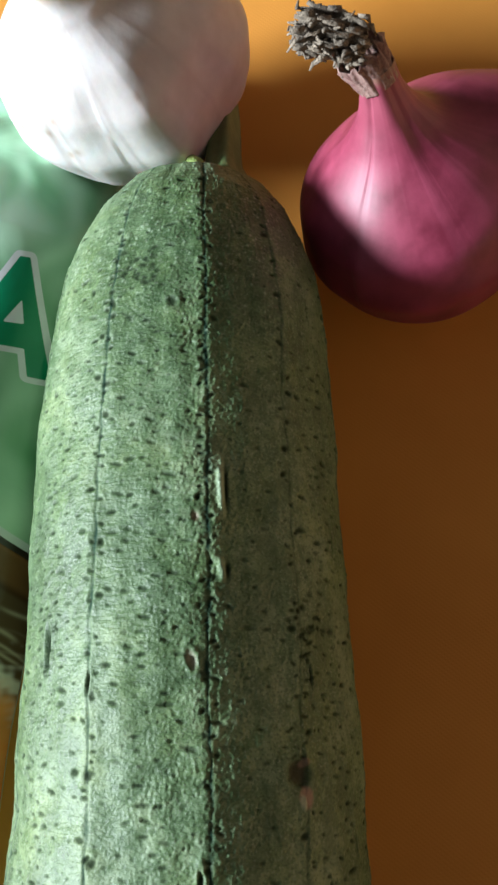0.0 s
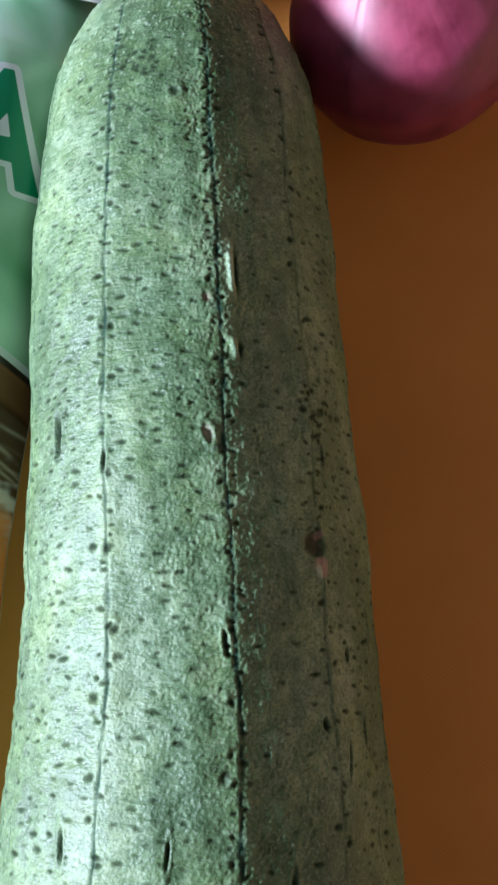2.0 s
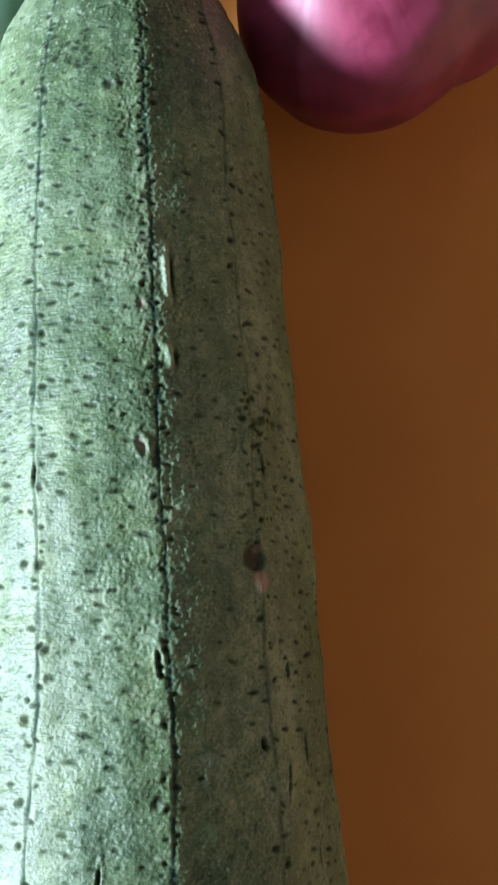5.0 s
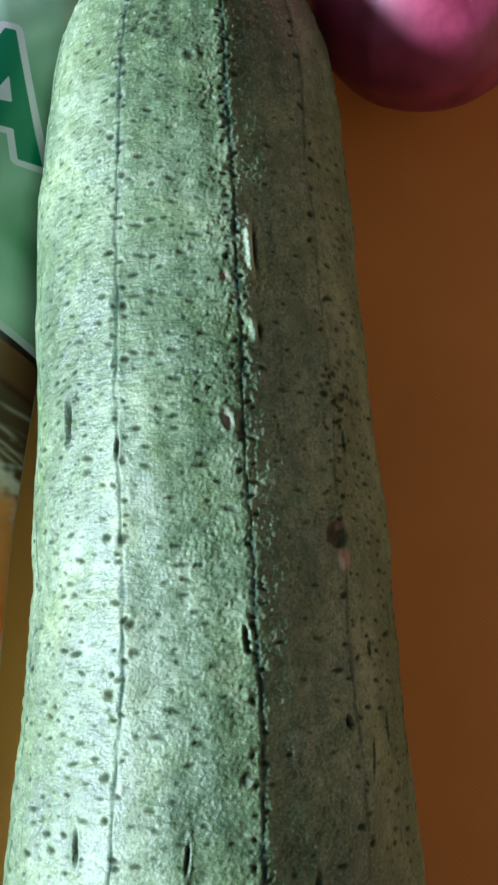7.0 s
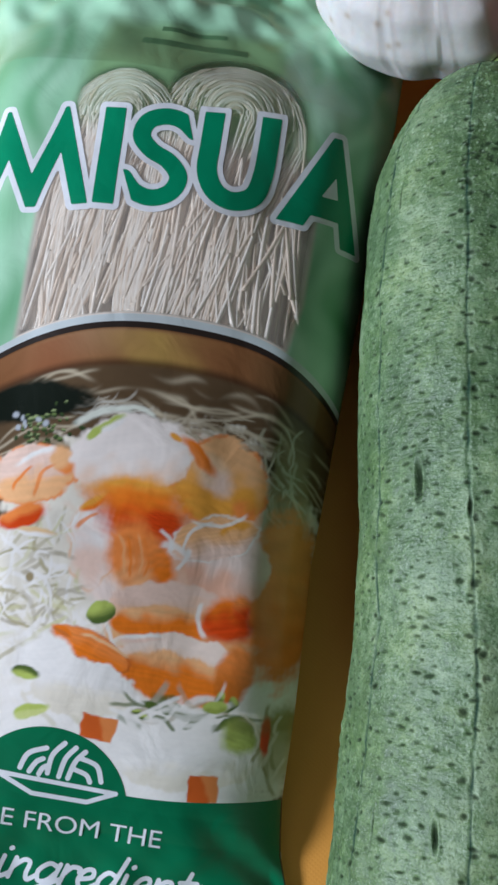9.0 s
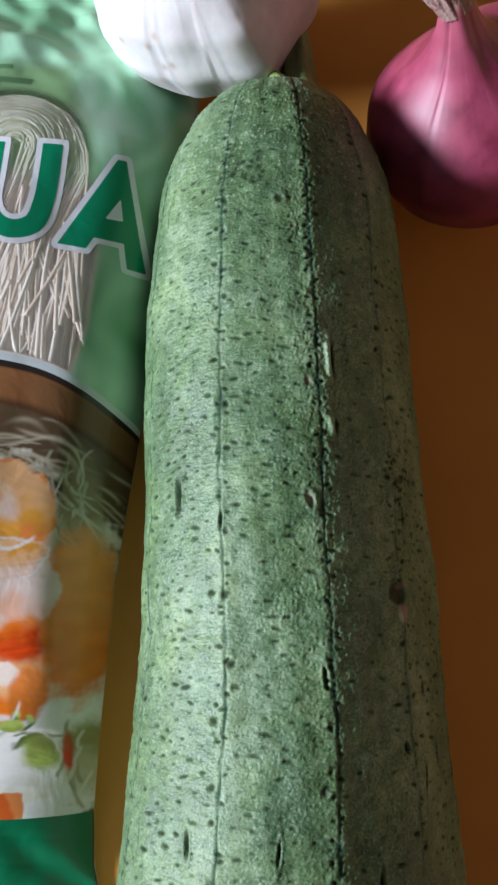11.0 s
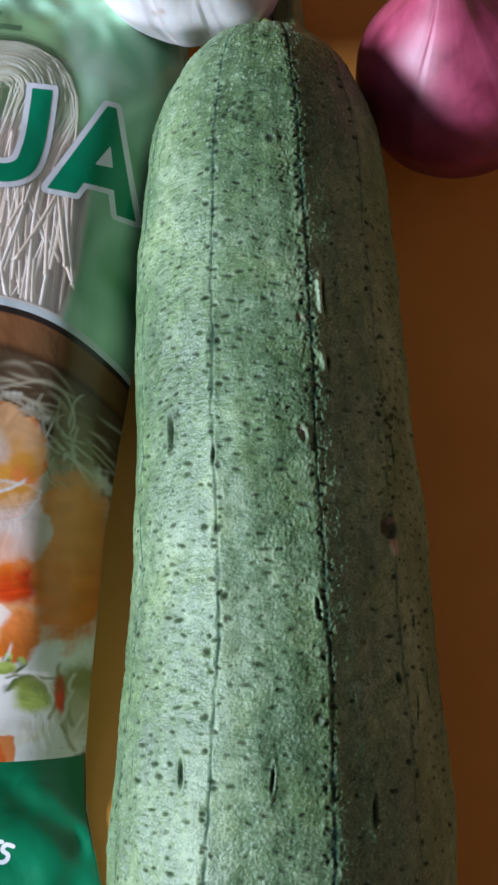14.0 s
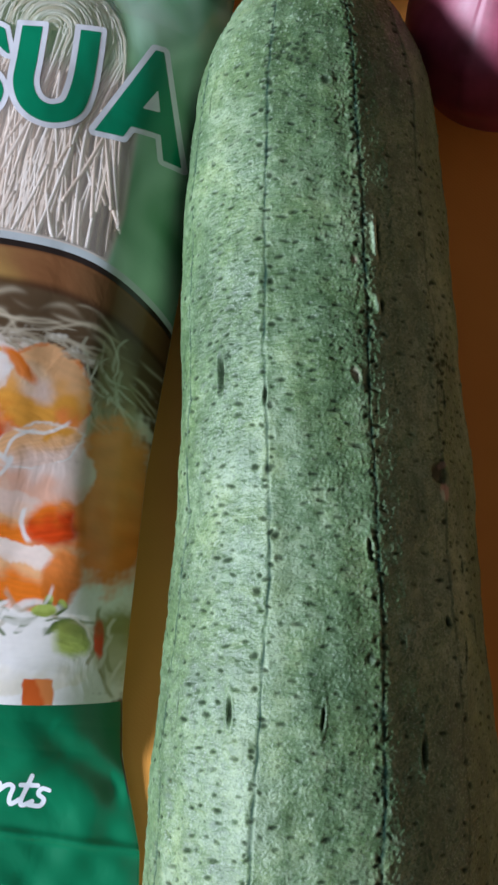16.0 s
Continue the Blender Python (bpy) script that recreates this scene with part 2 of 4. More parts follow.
def wavy(x, y, scale, seed=0):
    """Smooth two-dimensional noise of about -1..1 from a few sines."""
    r = np.random.default_rng(seed)
    out = 0
    for k in range(6):
        ang, f, ph = r.uniform(0, 6.28), r.uniform(0.5, 1.8) / scale, r.uniform(0, 6.28)
        out = out + np.sin(6.28 * f * (x * np.cos(ang) + y * np.sin(ang)) + ph)
    return out / 3.2


def fade(x, a, b):
    t = np.clip((x - a) / (b - a), 0, 1)
    return t * t * (3 - 2 * t)


# ---- room and table ----
def build_room():
    bm = bmesh.new()
    box(bm, (-3.2, -3.4, -TABLE - 0.1), (2.7, 2.7, -TABLE))
    tagged(part("floor", bm, WOOD, smooth=False), "brown wooden floor of the room", "floor", kind="structure")
    # ceiling out of view, added dark so little light comes from above
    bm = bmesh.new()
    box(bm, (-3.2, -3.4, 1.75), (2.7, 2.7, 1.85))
    tagged(part("ceiling", bm, CEILING, smooth=False), "unseen ceiling added dark to hold back light from above", "ceiling", kind="structure")
    # walls out of view; the bright east one serves as a reflector
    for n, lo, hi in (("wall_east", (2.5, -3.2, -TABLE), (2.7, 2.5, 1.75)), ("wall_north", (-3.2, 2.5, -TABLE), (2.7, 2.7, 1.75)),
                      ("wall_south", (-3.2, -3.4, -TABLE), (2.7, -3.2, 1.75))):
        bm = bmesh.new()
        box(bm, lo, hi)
        tagged(part(n, bm, WALL_BOUNCE if n == "wall_east" else WALL, smooth=False), "unseen tan wall added to bounce light from the right" if n == "wall_east" else "unseen dark brown wall added to close the room", "wall", kind="structure")
    x, cy, cz, w, h = WIN
    # unseen west wall, added dark round the window light
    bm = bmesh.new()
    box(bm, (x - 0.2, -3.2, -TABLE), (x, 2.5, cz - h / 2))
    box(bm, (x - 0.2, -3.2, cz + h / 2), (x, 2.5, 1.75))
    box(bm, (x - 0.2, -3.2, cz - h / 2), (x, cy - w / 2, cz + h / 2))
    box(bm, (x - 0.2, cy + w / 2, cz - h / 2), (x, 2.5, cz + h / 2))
    tagged(part("wall_west", bm, WALL, smooth=False), "unseen dark wall added round a small window opening", "wall", kind="structure")


def build_table():
    table = tagged(new("table"), "brown wooden table under an orange cloth", "table")
    table.location = (0, 0, -TABLE)
    bm = bmesh.new()
    box(bm, (-0.55, -0.42, TABLE - 0.035), (0.65, 0.48, TABLE - 0.003))
    bmesh.ops.bevel(bm, geom=bm.edges[:], offset=0.004, segments=2, affect="EDGES")
    part("tabletop", bm, WOOD, table, smooth=False)
    for x in (-0.48, 0.58):
        for y in (-0.35, 0.41):
            bm = bmesh.new()
            box(bm, (x - 0.03, y - 0.03, 0), (x + 0.03, y + 0.03, TABLE - 0.035))
            bmesh.ops.bevel(bm, geom=bm.edges[:], offset=0.005, segments=2, affect="EDGES")
            part("leg", bm, WOOD, table, smooth=False)
    n = 160
    X, Y = np.meshgrid(np.linspace(-0.56, 0.66, n), np.linspace(-0.43, 0.49, n))
    Z = 0.0002 * wavy(X, Y, 0.25, 3)
    P = np.stack([X, Y, Z - 0.0004], -1)
    cloth = link("tablecloth", grid_mesh("tablecloth", P), CLOTH)
    mod = cloth.modifiers.new("thickness", "SOLIDIFY")
    mod.thickness, mod.offset = 0.0012, -1
    tagged(cloth, "orange-yellow finely woven cloth lying on the table", "tablecloth")


# ---- sponge gourd ----
AXIS_Y = [-0.245, -0.243, -0.238, -0.228, -0.21, -0.18, -0.12, -0.10, -0.08, -0.06, -0.04, -0.02, 0.0, 0.02, 0.04, 0.06, 0.08, 0.095, 0.105, 0.114, 0.121, 0.1255, 0.1275]
AXIS_R = [0.0, 0.010, 0.020, 0.029, 0.036, 0.040, 0.0406, 0.0406, 0.0402, 0.0394, 0.0375, 0.0362, 0.0358, 0.0354, 0.0349, 0.0340, 0.0328, 0.0305, 0.0275, 0.0232, 0.0175, 0.010, 0.003]
AXIS_X = [-0.017, -0.017, -0.017, -0.017, -0.017, -0.0165, -0.0151, -0.0138, -0.0131, -0.0127, -0.0122, -0.0119, -0.0125, -0.0132, -0.0138, -0.0141, -0.0140, -0.0140, -0.0138, -0.0136, -0.0134, -0.0132, -0.0132]


def gourd_axis(y):
    return np.interp(y, AXIS_Y, AXIS_X), np.interp(y, AXIS_Y, AXIS_R), np.interp(y, [-0.25, -0.1, 0.02, 0.08, 0.13], [0.036, 0.0335, 0.0325, 0.0305, 0.0315])


RIBS = (-177, -141, -105, -69, -28, 9, 39, 75, 111, 147)
# angle from the top, place along, half length along, half width, depth (mm), slant
SLITS = [(-47.9, 0.0095, 5.2, 1.25, 0.9), (43.8, 0.0045, 2.6, 0.6, 0.7),
         (-38.2, -0.0639, 3.4, 0.9, 0.9), (-8.5, -0.0646, 3.0, 0.55, 0.8), (-61.0, -0.0644, 5.0, 0.35, 0.5), (6.2, -0.0305, 2.6, 0.8, 0.8),
         (44.1, -0.0521, 4.5, 0.5, 0.7), (63.8, -0.0269, 3.2, 0.5, 0.8), (56.5, 0.0841, 3.2, 0.5, 0.6), (-60.0, 0.0821, 5.5, 0.30, 0.4),
         (23.2, -0.0716, 4.0, 0.9, 0.6), (-28.6, 0.003, 2.6, 0.7, 0.6), (62.0, 0.031, 2.6, 0.5, 0.7),
         (54.0, -0.0475, 3.2, 0.8, 0.8), (48.5, -0.0335, 1.8, 0.8, 0.8), (58.0, -0.066, 2.6, 0.8, 0.8), (36.0, -0.0455, 1.6, 0.8, 0.7)]
BLOTS = [(-3.2, 0.0797, 1.0, 1.3), (-39.0, 0.0852, 0.7, 0.8), (-27.0, 0.0809, 0.6, 1.5),
         (-30.0, 0.0641, 0.9, 0.8), (-25.3, -0.0276, 1.1, 1.1), (-26.0, 0.0295, 0.9, 1.0), (-31.3, -0.0394, 1.1, 1.0), (5.6, -0.0528, 0.9, 1.4),
         (-33.0, -0.0127, 1.1, 0.8), (-28.0, -0.0133, 1.0, 0.9)]


def build_gourd():
    ys = np.concatenate([AXIS_Y[:4], np.arange(-0.22, -0.122, 0.004), np.arange(-0.12, 0.1268, 0.00029), [0.127, 0.1273, 0.1275]])
    th = np.radians(np.concatenate([np.arange(-180, -105, 3.0), np.arange(-105, 105, 0.43), np.arange(105, 180, 3.0)]))
    T, Y = np.meshgrid(th, ys)
    fine = np.linspace(-0.245, 0.1275, 900)
    k = np.hanning(15)
    k /= k.sum()
    smooth_r = np.convolve(np.pad(gourd_axis(fine)[1], 7, mode="edge"), k, "valid")
    ends = np.minimum(fade(fine, -0.245, -0.235), 1 - fade(fine, 0.112, 0.120))
    smooth_r = smooth_r * ends + gourd_axis(fine)[1] * (1 - ends)
    cx, _, cz = gourd_axis(Y)
    R = np.interp(Y, fine, smooth_r)
    D = 0.0005 * wavy(T * 0.035, Y, 0.05, 5) + 0.00022 * wavy(T * 0.035, Y, 0.012, 6)
    D += 0.00013 * wavy(T * 0.012, Y, 0.0034, 7) * fade(-T, radians(22), radians(45)) * (1 - fade(Y, -0.05, 0.03))
    grit = np.random.default_rng(12).normal(0, 1, T.shape)     # waxy grains
    grit = (grit + 0.6 * (np.roll(grit, 1, 0) + np.roll(grit, 1, 1)) + 0.4 * np.roll(grit, (1, 1), (0, 1))) / 1.37
    D += 0.000040 * grit * np.clip(0.55 + 0.6 * wavy(T * 0.035, Y, 0.022, 8) + 0.7 * fade(T, radians(-25), radians(12)) + 0.7 * np.exp(-((T - radians(15)) / 0.12) ** 2), 0.15, 2.2)
    tip = 1 - fade(Y, 0.108, 0.126)
    edges = np.radians(np.array(RIBS + (RIBS[0] + 360,)))
    k0 = np.clip(np.searchsorted(edges, T, "right") - 1, 0, len(RIBS) - 1)
    half = (edges[k0 + 1] - edges[k0]) / 2
    off = T - (edges[k0 + 1] + edges[k0]) / 2
    D += np.where((T > radians(9)) & (T < radians(39)), 0.38, np.where(T > radians(9), 0.45, np.where(T > radians(-28), 0.42, 0.16))) * tip * R * (np.cos(half * 0.93) / np.cos(off * 0.93) - 0.992)
    mark = np.zeros((*T.shape, 4))
    for n, deg in enumerate(RIBS):
        bend = np.radians(deg) + 0.012 * np.sin(Y * 60 + n) + 0.006 * np.sin(Y * 190 + 2 * n) + 0.003 * np.sin(Y * 900 + n)
        s = (T - bend) * np.maximum(R, 0.004)
        strong = {9: 1.0, -28: 0.95, -69: 0.95}.get(deg, 0.6)
        width = (0.00036 + 0.00020 * wavy(Y, 0 * Y + n, 0.011, 60 + n)) * (1.25 if deg == 9 else 1.0)
        width = np.maximum(width, 0.00014)
        g = np.exp(-(s / width) ** 2)
        D -= 0.00022 * g * strong
        mark[..., 2] = np.maximum(mark[..., 2], g * strong * np.clip(0.75 + 0.45 * wavy(Y, 0 * Y + n, 0.006, 80 + n) + (0.1 if deg == 9 else 0), 0, 1))

    def dent(deg, y, along, across, depth, lip=0.4, tilt=0.0, dark=1.0, brown=0.0, pale=0.0, crisp=1.5):
        r = float(np.interp(y, AXIS_Y, AXIS_R))
        m = 3.2 * max(along, across) / 1000
        i0, i1 = np.searchsorted(ys, (y - m, y + m))
        j0, j1 = np.searchsorted(th, (radians(deg) - m / r, radians(deg) + m / r))
        if i1 <= i0 or j1 <= j0:
            return
        s, l = (T[i0:i1, j0:j1] - radians(deg)) * r * 1000, (Y[i0:i1, j0:j1] - y) * 1000
        s, l = s * math.cos(tilt) + l * math.sin(tilt), l * math.cos(tilt) - s * math.sin(tilt)
        q = (s / across) ** 2 + (l / along) ** 2
        g = np.exp(-q ** crisp)
        rim = np.exp(-((np.sqrt(q) - 1.6) / 0.45) ** 2)
        D[i0:i1, j0:j1] += (-depth * g + lip * depth * rim) / 1000
        mark[i0:i1, j0:j1, 0] = np.maximum(mark[i0:i1, j0:j1, 0], dark * np.exp(-(q * 0.85) ** 2))
        mark[i0:i1, j0:j1, 1] = np.maximum(mark[i0:i1, j0:j1, 1], brown * g)
        if pale:
            mark[i0:i1, j0:j1, 3] = np.maximum(mark[i0:i1, j0:j1, 3], pale * g)
        # lit edge of the rim painted as a pale tint on one side
        side = np.clip(np.where(along > across, s / across, -l / along), 0, 1)
        mark[i0:i1, j0:j1, 3] = np.maximum(mark[i0:i1, j0:j1, 3], (0.05 * lip * rim * side if depth > 0 else 0))

    for deg, y, along, across, depth in SLITS:
        dent(deg, y, along * 0.75, across * 0.62, depth * 0.8, 0.35, rng.uniform(-0.16, 0.16), 0.95)
    for deg, y, across, along in BLOTS:
        dent(deg, y, along * 0.9, across * 0.9, 0.30, 0.15, rng.uniform(-0.5, 0.5), 0.9, 0.0)
    for cd, cy_, sd, sy, n, size in ((-19, 0.0895, 5.5, 0.0028, 34, 0.9), (43, 0.0135, 4.5, 0.0036, 26, 0.9), (-14, 0.0745, 6, 0.003, 12, 0.6), (41, 0.001, 5, 0.006, 12, 0.6), (-46, 0.012, 4, 0.007, 16, 0.6)):
        for _ in range(n):     # blotches made of many small stains
            dent(rng.normal(cd, sd), rng.normal(cy_, sy), rng.uniform(0.3, 0.7) * size, rng.uniform(0.5, 1.5) * size, 0.06, 0.1, rng.uniform(-0.6, 0.6), rng.uniform(0.5, 1.0), 0.0)
    # round scar with a pale torn foot
    dent(38.5, -0.0172, 2.0, 1.7, 0.15, 0.1, 0.15, 0.0, 1.0, 0.0, 4)
    dent(37.2, -0.0180, 1.4, 0.8, -0.2, 0.0, 0.2, 0.0, 0.0, 0.7, 3)
    dent(36.6, -0.0128, 2.3, 2.3, 0.9, 0.25, 0.15, 0.9, 0.15, 0.0, 4)
    dent(38.6, -0.0112, 0.9, 1.3, -0.3, 0.0, 0.5, 0.0, 0.6, 0.0, 3)
    dent(37.6, -0.0238, 0.7, 0.9, 0.3, 0.2, 0.2, 0.9)
    dent(3.6, 0.0073, 1.5, 0.8, 0.5, 0.4, 0.3, 0.2, 0.7, 0.3)
    dent(5.5, 0.034, 0.9, 0.7, 0.3, 0.3, 0.2, 0.2, 0.6)
    # raised lips beside dark slits, their lit edge also painted pale
    dent(13.6, 0.040, 4.6, 0.75, -0.75, 0.0, 0.03, 0.0, 0.0, 0.75)
    dent(15.6, 0.0398, 4.4, 0.38, 0.5, 0.0, 0.03, 1.0)
    dent(13.4, 0.0240, 2.0, 0.75, -0.6, 0.0, 0.1, 0.0, 0.0, 0.45)
    dent(15.2, 0.0236, 1.6, 0.5, 0.5, 0.0, 0.05, 1.0)
    for deg, gap in ((9, 0.0050), (-28, 0.0085)):
        y = -0.115
        while y < 0.105:       # swollen lips beside the rib lines, tinted pale for their lit edges
            y += gap * rng.uniform(0.6, 1.4)
            side = rng.choice((-1, 1))
            dent(deg + side * rng.uniform(2.2, 3.2), y, rng.uniform(0.5, 1.0), rng.uniform(0.45, 0.75), -0.24, 0.0, rng.uniform(-0.6, 0.6), 0.0, 0.0, rng.uniform(0.0, 0.22))
            dent(deg + side * rng.uniform(1.0, 1.8), y - 0.0008, rng.uniform(0.3, 0.5), rng.uniform(0.5, 0.8), 0.4, 0.0, rng.uniform(-0.5, 0.5), 0.9)
    for deg in RIBS[2:9]:
        y = -0.118
        while y < 0.112:
            y += rng.uniform(0.0022, 0.0085)
            side = rng.choice((-1, 1)) * rng.uniform(1.0, 2.6)
            big = rng.random() < 0.25
            dent(deg + side, y, rng.uniform(0.30, 0.44) * (1.6 if big else 1), rng.uniform(0.45, 0.8) * (1.3 if big else 1), rng.uniform(0.15, 0.35), 0.15, rng.uniform(-0.7, 0.7), rng.uniform(0.8, 1.0))
    spots = []
    for _ in range(16000):     # pits keep their distance from one another
        deg, y = rng.uniform(-104, 104), rng.uniform(-0.118, 0.118)
        near = min(abs(deg - r) for r in RIBS)
        f = rng.choice((0.55, 0.8, 1.05, 1.35), p=(0.40, 0.32, 0.20, 0.08))
        gap = 0.0028 * rng.uniform(0.9, 1.25) * (1.7 if y > 0.07 else 1.0) * (1.7 if 12 < deg < 36 else 1.0) * (1.7 if near < 5 else 1.25 if near < 11 else 0.88)
        x = radians(deg) * 0.036
        if len(spots) > 0:
            q = np.array(spots)
            if np.min((q[:, 0] - x) ** 2 + ((q[:, 1] - y) * 1.25) ** 2) < gap * gap:
                continue
        spots.append((x, y))
        dent(deg, y, rng.uniform(0.31, 0.43) * (0.45 + 0.55 * f), rng.uniform(0.68, 1.15) * f, (0.24 if deg < -28 else 0.32) * f, 0.10, rng.uniform(-0.30, 0.25), rng.uniform(0.55, 1.0) * min(1.0, 0.55 + 0.4 * f))
    for _ in range(900):      # pale warts near the tip
        dent(rng.uniform(-100, 100), 0.127 - abs(rng.normal(0, 0.024)), 0.30, 0.30, -0.14, 0.0, 0, 0.0, 0.0, rng.uniform(0.2, 0.7))
    X, Z = cx + (R + D) * np.sin(T), cz + (R + D) * np.cos(T)
    Z = np.where(Z < 0.004, 0.0006 + 0.0034 * np.exp((Z - 0.004) / 0.0034), Z)
    me = grid_mesh("gourd", np.stack([X, Y, Z], -1), True)
    colours(me, "mark", np.clip(mark, 0, 1))
    gourd = tagged(new("sponge_gourd"), "pale green ribbed sponge gourd with dark pits on orange cloth", "sponge gourd")
    link("fruit", me, GOURD, gourd)
    # ridged stalk
    m, ns = 40, 48
    t = np.linspace(0, 1, m)[:, None]
    ang = np.linspace(0, 2 * np.pi, ns, endpoint=False)[None]
    rad = (0.0042 + 0.0030 * np.exp(-(t / 0.10) ** 2)) * (1 + 0.13 * np.cos(5 * ang) + 0.03 * np.sin(9 * ang + 5 * t))
    P = np.stack([-0.0068 - 0.002 * t + 0.0006 * np.sin(4 * t) + rad * np.cos(ang), 0.1215 + 0.053 * t + 0 * ang, 0.0350 - 0.020 * t + rad * np.sin(ang)], -1)
    link("stalk", grid_mesh("stalk", P, True), STEM, gourd, "dark green ridged cut stalk")
    v, f = tube_arrays([(-0.0130, 0.1250, 0.0360), (-0.0136, 0.1274, 0.0372), (-0.0144, 0.1290, 0.0374)], [0.0030, 0.0026, 0.0012], 12)
    link("stalk_scar", raw("stalk_scar", v.tolist(), f), STEM_PALE, gourd, "bright green fresh scar")


# ---- garlic ----
def build_garlic():
    nl, na = 130, 260
    h = np.linspace(0, 1, nl)[:, None]
    a = np.linspace(0, 2 * np.pi, na, endpoint=False)[None]
    prof_h = np.interp(h, [0, 0.06, 0.15, 0.3, 0.45, 0.6, 0.72, 0.82, 0.9, 1], [-0.022, -0.0245, -0.0245, -0.018, -0.005, 0.008, 0.0165, 0.022, 0.0265, 0.033])
    prof_r = np.interp(h, [0, 0.06, 0.15, 0.3, 0.45, 0.6, 0.72, 0.82, 0.9, 1], [0.001, 0.008, 0.0165, 0.0275, 0.0312, 0.0275, 0.0195, 0.0115, 0.0072, 0.0058])
    k = np.hanning(13) / np.hanning(13).sum()
    for p in (prof_h, prof_r):
        p[:, 0] = np.convolve(np.pad(p[:, 0], 6, mode="reflect", reflect_type="odd"), k, "valid")
    prof_r = np.maximum(prof_r, 0.0004)
    body = np.sin(np.clip(h / 0.86, 0, 1) * np.pi) ** 0.7
    twist = a + 0.28 * h ** 2
    lobes = np.zeros_like(h * a)
    cuts = np.array([0.2, 0.95, 1.55, 2.35, 3.0, 3.75, 4.5, 5.1, 5.75])
    for c, d in zip(cuts, (0.11, 0.07, 0.12, 0.08, 0.10, 0.13, 0.07, 0.11, 0.08)):
        u = np.angle(np.exp(1j * (twist - c)))
        lobes -= d * np.exp(-np.abs(u / 0.17) ** 1.3)
    ridge = np.zeros_like(lobes)
    for i in range(46):
        u = np.angle(np.exp(1j * (a + rng.uniform(0.1, 0.4) * h ** 2 - rng.uniform(0, 6.283))))
        ridge += rng.uniform(0.3, 1) * np.exp(-np.abs(u / 0.022) ** 1.2) * fade(h, 0.15, 0.4) * rng.choice((0.4, 1))
    rr = prof_r * (1 + 0.20 * lobes * body) + 0.00022 * ridge * body + 0.0004 * body * wavy(a * 0.03, h * 0.06, 0.02, 9)
    rr = rr * (1 - 0.15 * np.exp(-(np.angle(np.exp(1j * (a + 0.62))) / 0.55) ** 2) * body - 0.22 * np.exp(-(np.angle(np.exp(1j * (a - 1.0))) / 0.5) ** 2) * body - 0.16 * np.exp(-(np.angle(np.exp(1j * (a + 0.03))) / 0.40) ** 2) * body)
    P = np.stack([rr * np.cos(a), rr * np.sin(a), prof_h + 0 * a], -1)
    mark = np.zeros((*rr.shape, 4))
    mark[..., 0] = np.clip(ridge * 0.6 - lobes * 0.8, 0, 1)
    mark[..., 1] = fade(h, 0.90, 0.98) * 0.9 + 0 * a
    for _ in range(9):
        hh, aa = rng.uniform(0.3, 0.8), rng.uniform(0, 6.28)
        mark[..., 1] += 0.6 * np.exp(-(((h - hh) / 0.012) ** 2 + (np.angle(np.exp(1j * (a - aa))) / 0.035) ** 2))
    mark = np.clip(mark, 0, 1)
    garlic = tagged(new("garlic_bulb"), "whole white garlic bulb in papery skin, leaning against the gourd's stalk", "garlic")
    me = grid_mesh("bulb", P, True)
    colours(me, "mark", mark)
    link("bulb", me, GARLIC, garlic)
    tubes = []
    for i in range(26):
        r, q = rng.uniform(0, 0.005), rng.uniform(0, 6.28)
        x, y = r * math.cos(q), r * math.sin(q)
        tubes.append(tube_arrays([(x, y, 0.028), (x * 1.05, y * 1.05, 0.034), (x * 1.2 + rng.normal(0, 0.0006), y * 1.2, 0.036 + rng.uniform(0, 0.005))], [0.0012, 0.0010, 0.0004], 5))
    link("stalk", bundle("stalk", tubes), STALK, garlic, "dry brown cut stalk")
    z = Vector((-0.30, -0.02, 0.95)).normalized()
    garlic.matrix_world = Matrix.Translation((-0.0330, 0.1540, 0.0415)) @ z.to_track_quat("Z", "Y").to_matrix().to_4x4() @ Matrix.Scale(1.10, 4)


